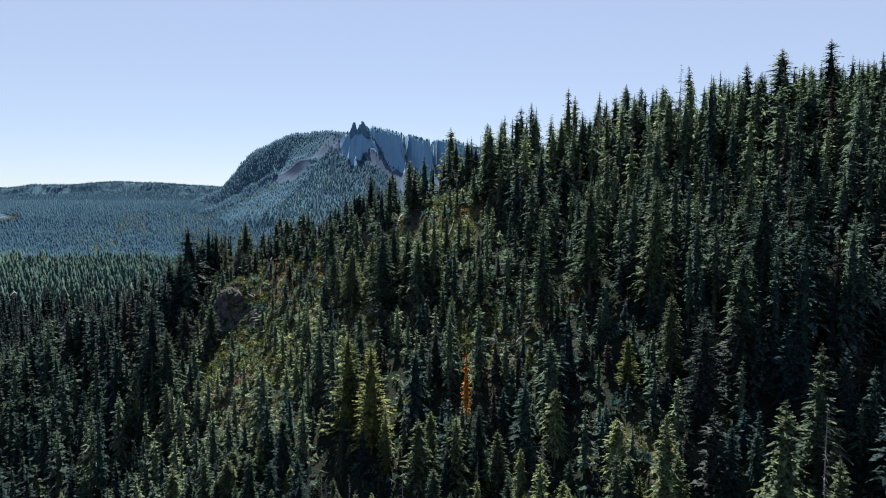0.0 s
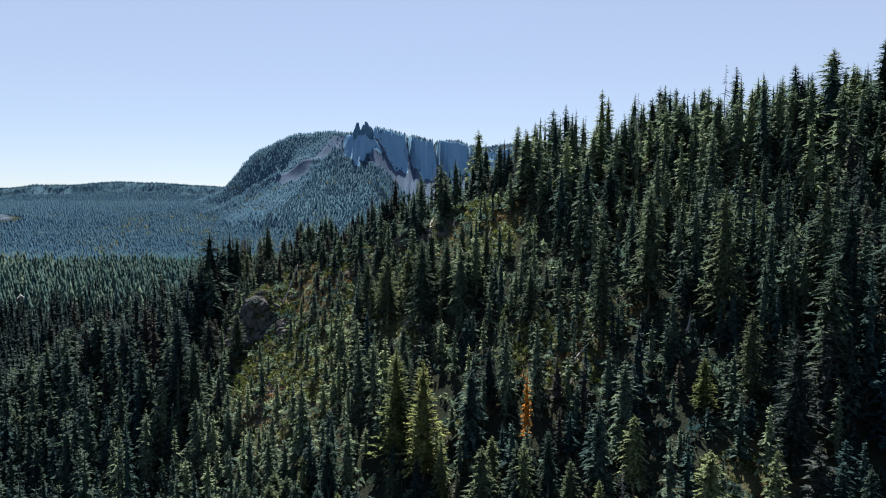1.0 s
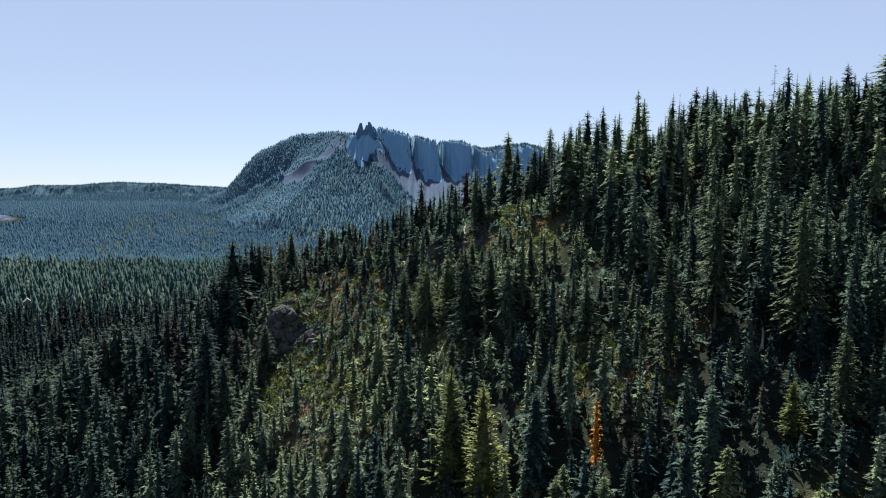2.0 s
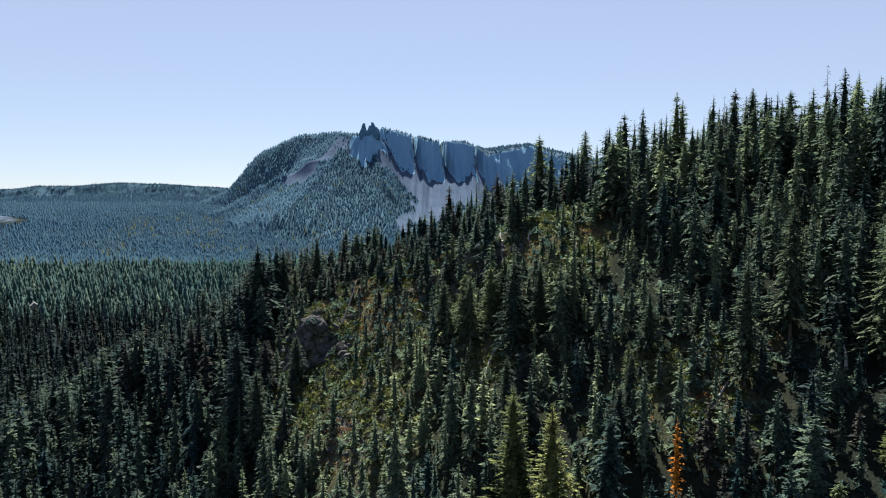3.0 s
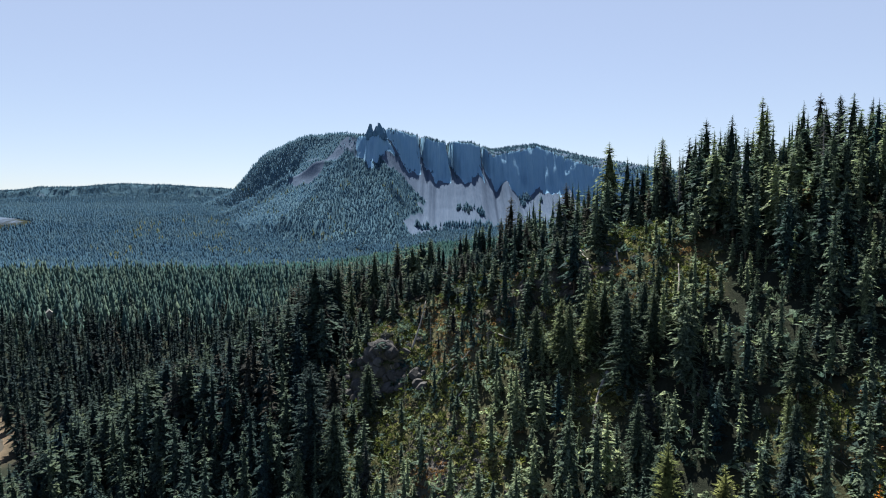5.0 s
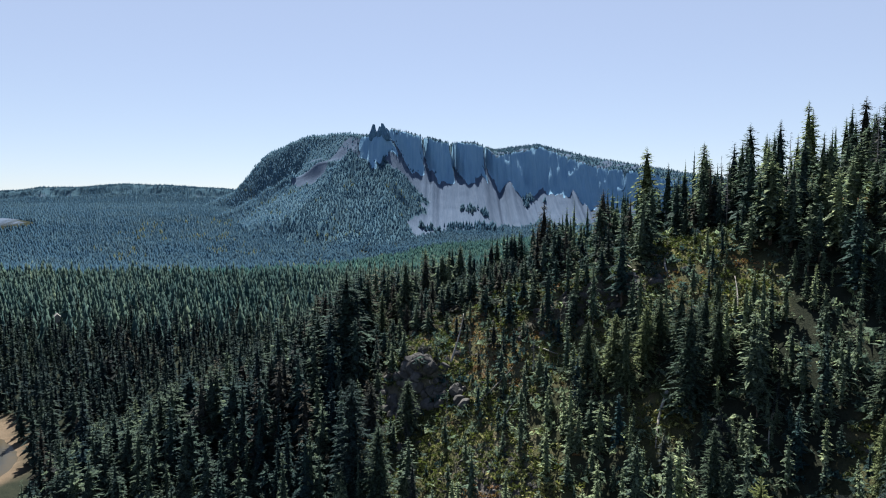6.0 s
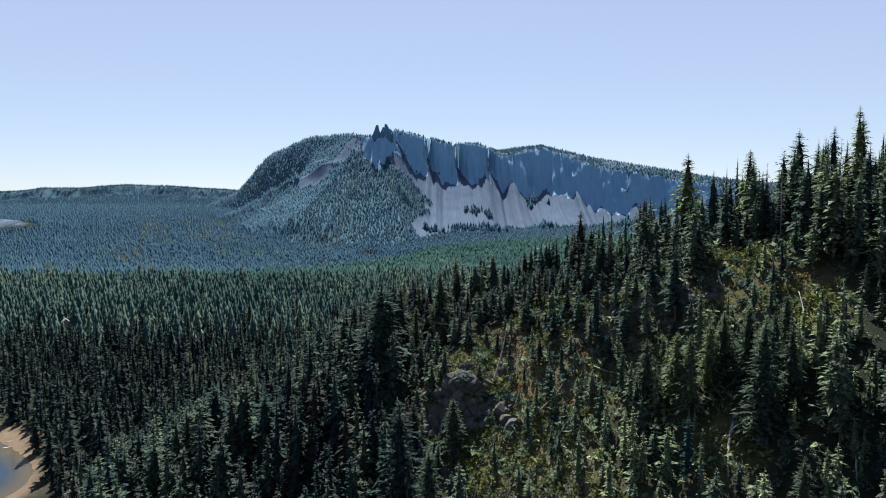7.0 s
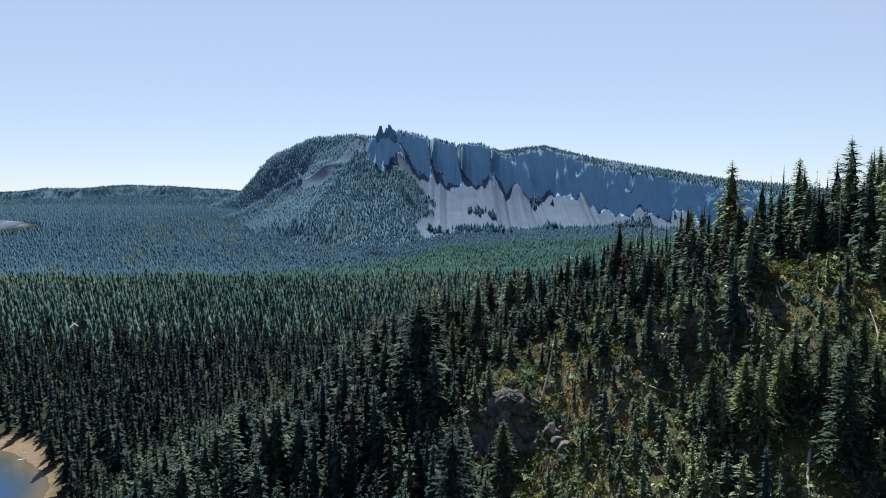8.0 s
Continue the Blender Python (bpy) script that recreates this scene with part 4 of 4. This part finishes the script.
def fallen_log(x0, y0, x1, y1, r, lift0=0.2, lift1=0.2, bend=0.6, stubs=5, label="bleached bare log lying on the slope"):
    """A tapered, slightly bent trunk from its root end to its tip, with broken stubs."""
    rng = np.random.default_rng(int(abs(x0 * 31 + y0 * 7)))
    p0, p1 = np.array([x0, y0, height_at(x0, y0) + lift0]), np.array([x1, y1, height_at(x1, y1) + lift1])
    d = p1 - p0
    L = np.linalg.norm(d)
    d = d / L
    s = np.cross(d, (0, 0, 1.0))
    s /= np.linalg.norm(s)
    u = np.cross(s, d)
    V, F, n, rings = [], [], 7, 9
    for k in range(rings + 1):
        f = k / rings
        c = p0 + d * L * f + s * bend * math.sin(3.1 * f) + u * 0.3 * bend * math.sin(5 * f)
        rr = r * (1 - 0.75 * f) * (1.25 if k == 0 else 1) * rng.uniform(0.9, 1.1)
        V += [c + rr * (math.cos(6.283 * j / n) * s + math.sin(6.283 * j / n) * u) for j in range(n)]
    for k in range(rings):
        for j in range(n):
            a_, b_ = k * n + j, k * n + (j + 1) % n
            F += [(a_, b_, b_ + n), (a_, b_ + n, a_ + n)]
    for end in (0, rings):
        c = len(V)
        V.append(np.mean(V[end * n:end * n + n], 0))
        F += [(end * n + (j + 1) % n, end * n + j, c) if end == 0 else (end * n + j, end * n + (j + 1) % n, c) for j in range(n)]
    ob = tagged(new("fallen_log", build_mesh("fallen_log", np.array(V), np.array(F), [DEADWOOD], smooth=True)), label, "log", "fallen logs on the slope")
    for k in range(stubs):
        f = rng.uniform(0.25, 0.95)
        c = p0 + d * L * f + s * bend * math.sin(3.1 * f)
        w = (s * rng.normal() + u * abs(rng.normal()) + d * 0.6)
        w = w / np.linalg.norm(w) * rng.uniform(0.5, 1.6)
        q = r * 0.22
        sv = np.array([c + q * s, c + q * d, c - q * s, c + w])
        part("stub", build_mesh("stub", sv, np.array([(0, 1, 3), (1, 2, 3), (2, 0, 3)]), [DEADWOOD]), ob)
    return ob


fallen_log(-59.1, 199.2, -55.5, 205.0, 0.3, 0.3, 8.5, 0.4, 26, "leaning grey dead trunk with broken branches on the nose")
fallen_log(-16.9, 164, -22, 155, 0.42, 0.4, 0.6, 0.5)
fallen_log(-4.2, 201.3, -6.7, 191, 0.4, 0.3, 0.5, 1.2)
fallen_log(-13.0, 211, -13.9, 198.6, 0.42, 0.4, 0.6, 0.3)
fallen_log(-13.8, 197.5, -14.3, 190.5, 0.4, 0.5, 0.5, 0.2, 3)
fallen_log(-9.9, 200.5, -10.3, 195, 0.24, 0.4, 0.5, 0.2, 3)
fallen_log(30.5, 194, 27.4, 182.5, 0.32, 0.5, 0.8, 0.4)
fallen_log(11.2, 122.4, 15.2, 123.6, 0.22, 0.5, 1.2, 0.3)
fallen_log(-24, 199, -12, 204, 0.22, 0.4, 0.8, 0.3)
fallen_log(13.8, 123.7, 19, 128, 0.3, 0.4, 1.0, 0.3)
fallen_log(-66, 200, -62, 193, 0.16, 0.4, 0.3, 0.8, 7, "twisted bleached branch hanging over the crag")
fallen_log(-52, 186, -44, 190, 0.2, 0.5, 1.6, 1.0, 8, "bent grey dead branchy log on the slope")
fallen_log(-48, 178, -42, 186, 0.18, 0.5, 1.0, 0.8, 8, "bent grey dead branchy log on the slope")
fallen_log(54, 112, 58, 121, 0.25, 0.6, 1.5, 0.3)
fallen_log(35, 123, 38, 130, 0.28, 0.5, 1.0, 0.4)
fallen_log(0, 172, 3, 180, 0.25, 0.4, 2.5, 0.3)
fallen_log(-3, 150, -8, 142, 0.25, 0.4, 0.5, 0.5)

fallen_log(-9, 206, -4, 199, 0.3, 0.4, 0.5, 0.4)
fallen_log(-20, 207, -14, 203, 0.26, 0.4, 0.6, 0.3)
fallen_log(-38, 192, -33, 187, 0.2, 0.4, 0.6, 0.6, 7, "bent grey dead branchy log on the slope")

# pinnacles on the mountain's crest
for k, (x, y, h, r) in enumerate(((-254, 1838, 44, 12), (-229, 1836, 47, 14), (-237, 1838, 38, 12), (-220, 1840, 34, 13))):
    rng = random.Random(k)
    bm = bmesh.new()
    bmesh.ops.create_cone(bm, cap_ends=True, segments=14, radius1=1, radius2=0.24, depth=1)
    bmesh.ops.subdivide_edges(bm, edges=bm.edges[:], cuts=3, use_grid_fill=True)
    for v in bm.verts:
        d = noise.noise(Vector((v.co.x * 2 + k * 9, v.co.y * 2, v.co.z * 2.5)))
        d += 0.5 * noise.noise(Vector((v.co.x * 5 + k * 9, v.co.y * 5, v.co.z * 3)))
        swell = 1 + 0.7 * d + 0.35 * math.sin(math.pi * min(1, max(0, v.co.z + 0.5)))
        v.co.x, v.co.y = v.co.x * swell, v.co.y * swell
        v.co = Vector((v.co.x * r, v.co.y * r, (v.co.z + 0.5) * h + 3 * d))
    me = bpy.data.meshes.new("rock_pinnacle")
    bm.to_mesh(me)
    bm.free()
    me.materials.append(CLIFF_HAZED)
    ob = new("rock_pinnacle", me)
    ob.location = (x, y, 281)
    tagged(ob, "dark jagged rock pinnacle on the mountain crest", "rock pinnacle", "pinnacles on the crest")

# a small cabin in the valley forest
def slab(corners, thick):
    """A flat board from its four corners, thickened downwards."""
    bm = bmesh.new()
    top = [bm.verts.new(c) for c in corners]
    low = [bm.verts.new((c[0], c[1], c[2] - thick)) for c in corners]
    bm.faces.new(top)
    bm.faces.new(low[::-1])
    for k in range(4):
        bm.faces.new((top[(k + 1) % 4], top[k], low[k], low[(k + 1) % 4]))
    me = bpy.data.meshes.new("roof_slope")
    bm.to_mesh(me)
    bm.free()
    return me


TIN, tt, tb = material("pale_tin", 0.5, 0.4)
tt.links.new(ramp(tt, tex(tt, 1.2, 6), (0.3, (0.12, 0.12, 0.125)), (0.7, (0.2, 0.2, 0.2))), tb.inputs["Base Color"])
cabin = tagged(new("cabin"), "small cabin with a pale tin roof among the conifers", "cabin")
cabin.matrix_world = pose(CABIN[0], CABIN[1], height_at(*CABIN), 0, 0, 35)
bm = bmesh.new()
prism = [bm.verts.new((x, y, z)) for y in (-3.2, 3.2) for x, z in ((-2.3, -0.5), (2.3, -0.5), (2.3, 4.4), (0, 6.6), (-2.3, 4.4))]
bm.faces.new(prism[:5])
bm.faces.new(prism[:4:-1])
for k in range(5):
    bm.faces.new((prism[(k + 1) % 5], prism[k], prism[k + 5], prism[(k + 1) % 5 + 5]))
wall_mesh = bpy.data.meshes.new("wall")
bm.to_mesh(wall_mesh)
bm.free()
wall_mesh.materials.append(DEADWOOD)
part("wall", wall_mesh, cabin)
for side in (-1, 1):
    roof = slab([(0, -3.7 * side, 6.9), (0, 3.7 * side, 6.9), (2.9 * side, 3.7 * side, 4.1), (2.9 * side, -3.7 * side, 4.1)], 0.15)
    roof.materials.append(TIN)
    part("roof_slope", roof, cabin, "pale tin roof slope")

# the two boards by the shore
for x, y, colour, label in ((-263.3, 323.0, (0.02, 0.14, 0.16), "small turquoise paddle board at the water's edge"), (-260.2, 316.5, (0.22, 0.23, 0.24), "small white paddle board on the lake")):
    bm = bmesh.new()
    bmesh.ops.create_uvsphere(bm, u_segments=16, v_segments=8, radius=1)
    for v in bm.verts:
        v.co = Vector((v.co.x * 1.6, v.co.y * 0.4 * (1 - 0.25 * v.co.x ** 2), v.co.z * 0.09 + 0.12 * v.co.x ** 4 * (v.co.x > 0)))
    me = bpy.data.meshes.new("paddle_board")
    bm.to_mesh(me)
    bm.free()
    pm, _, pb = material("board_paint", 0.4, 0.5)
    pb.inputs["Base Color"].default_value = (*colour, 1)
    me.materials.append(pm)
    ob = tagged(new("paddle_board", me), label, "paddle board", "boards by the shore")
    ob.matrix_world = pose(x, y, max(height_at(x, y), 0.0) + 0.05, 0, 0, 25)

for kind in FIRS + SPRUCES + YOUNG + GRAND + DARK + LIGHT + RUSTY + DEAD:
    for ob in (*kind.children_recursive, kind):
        bpy.data.objects.remove(ob)
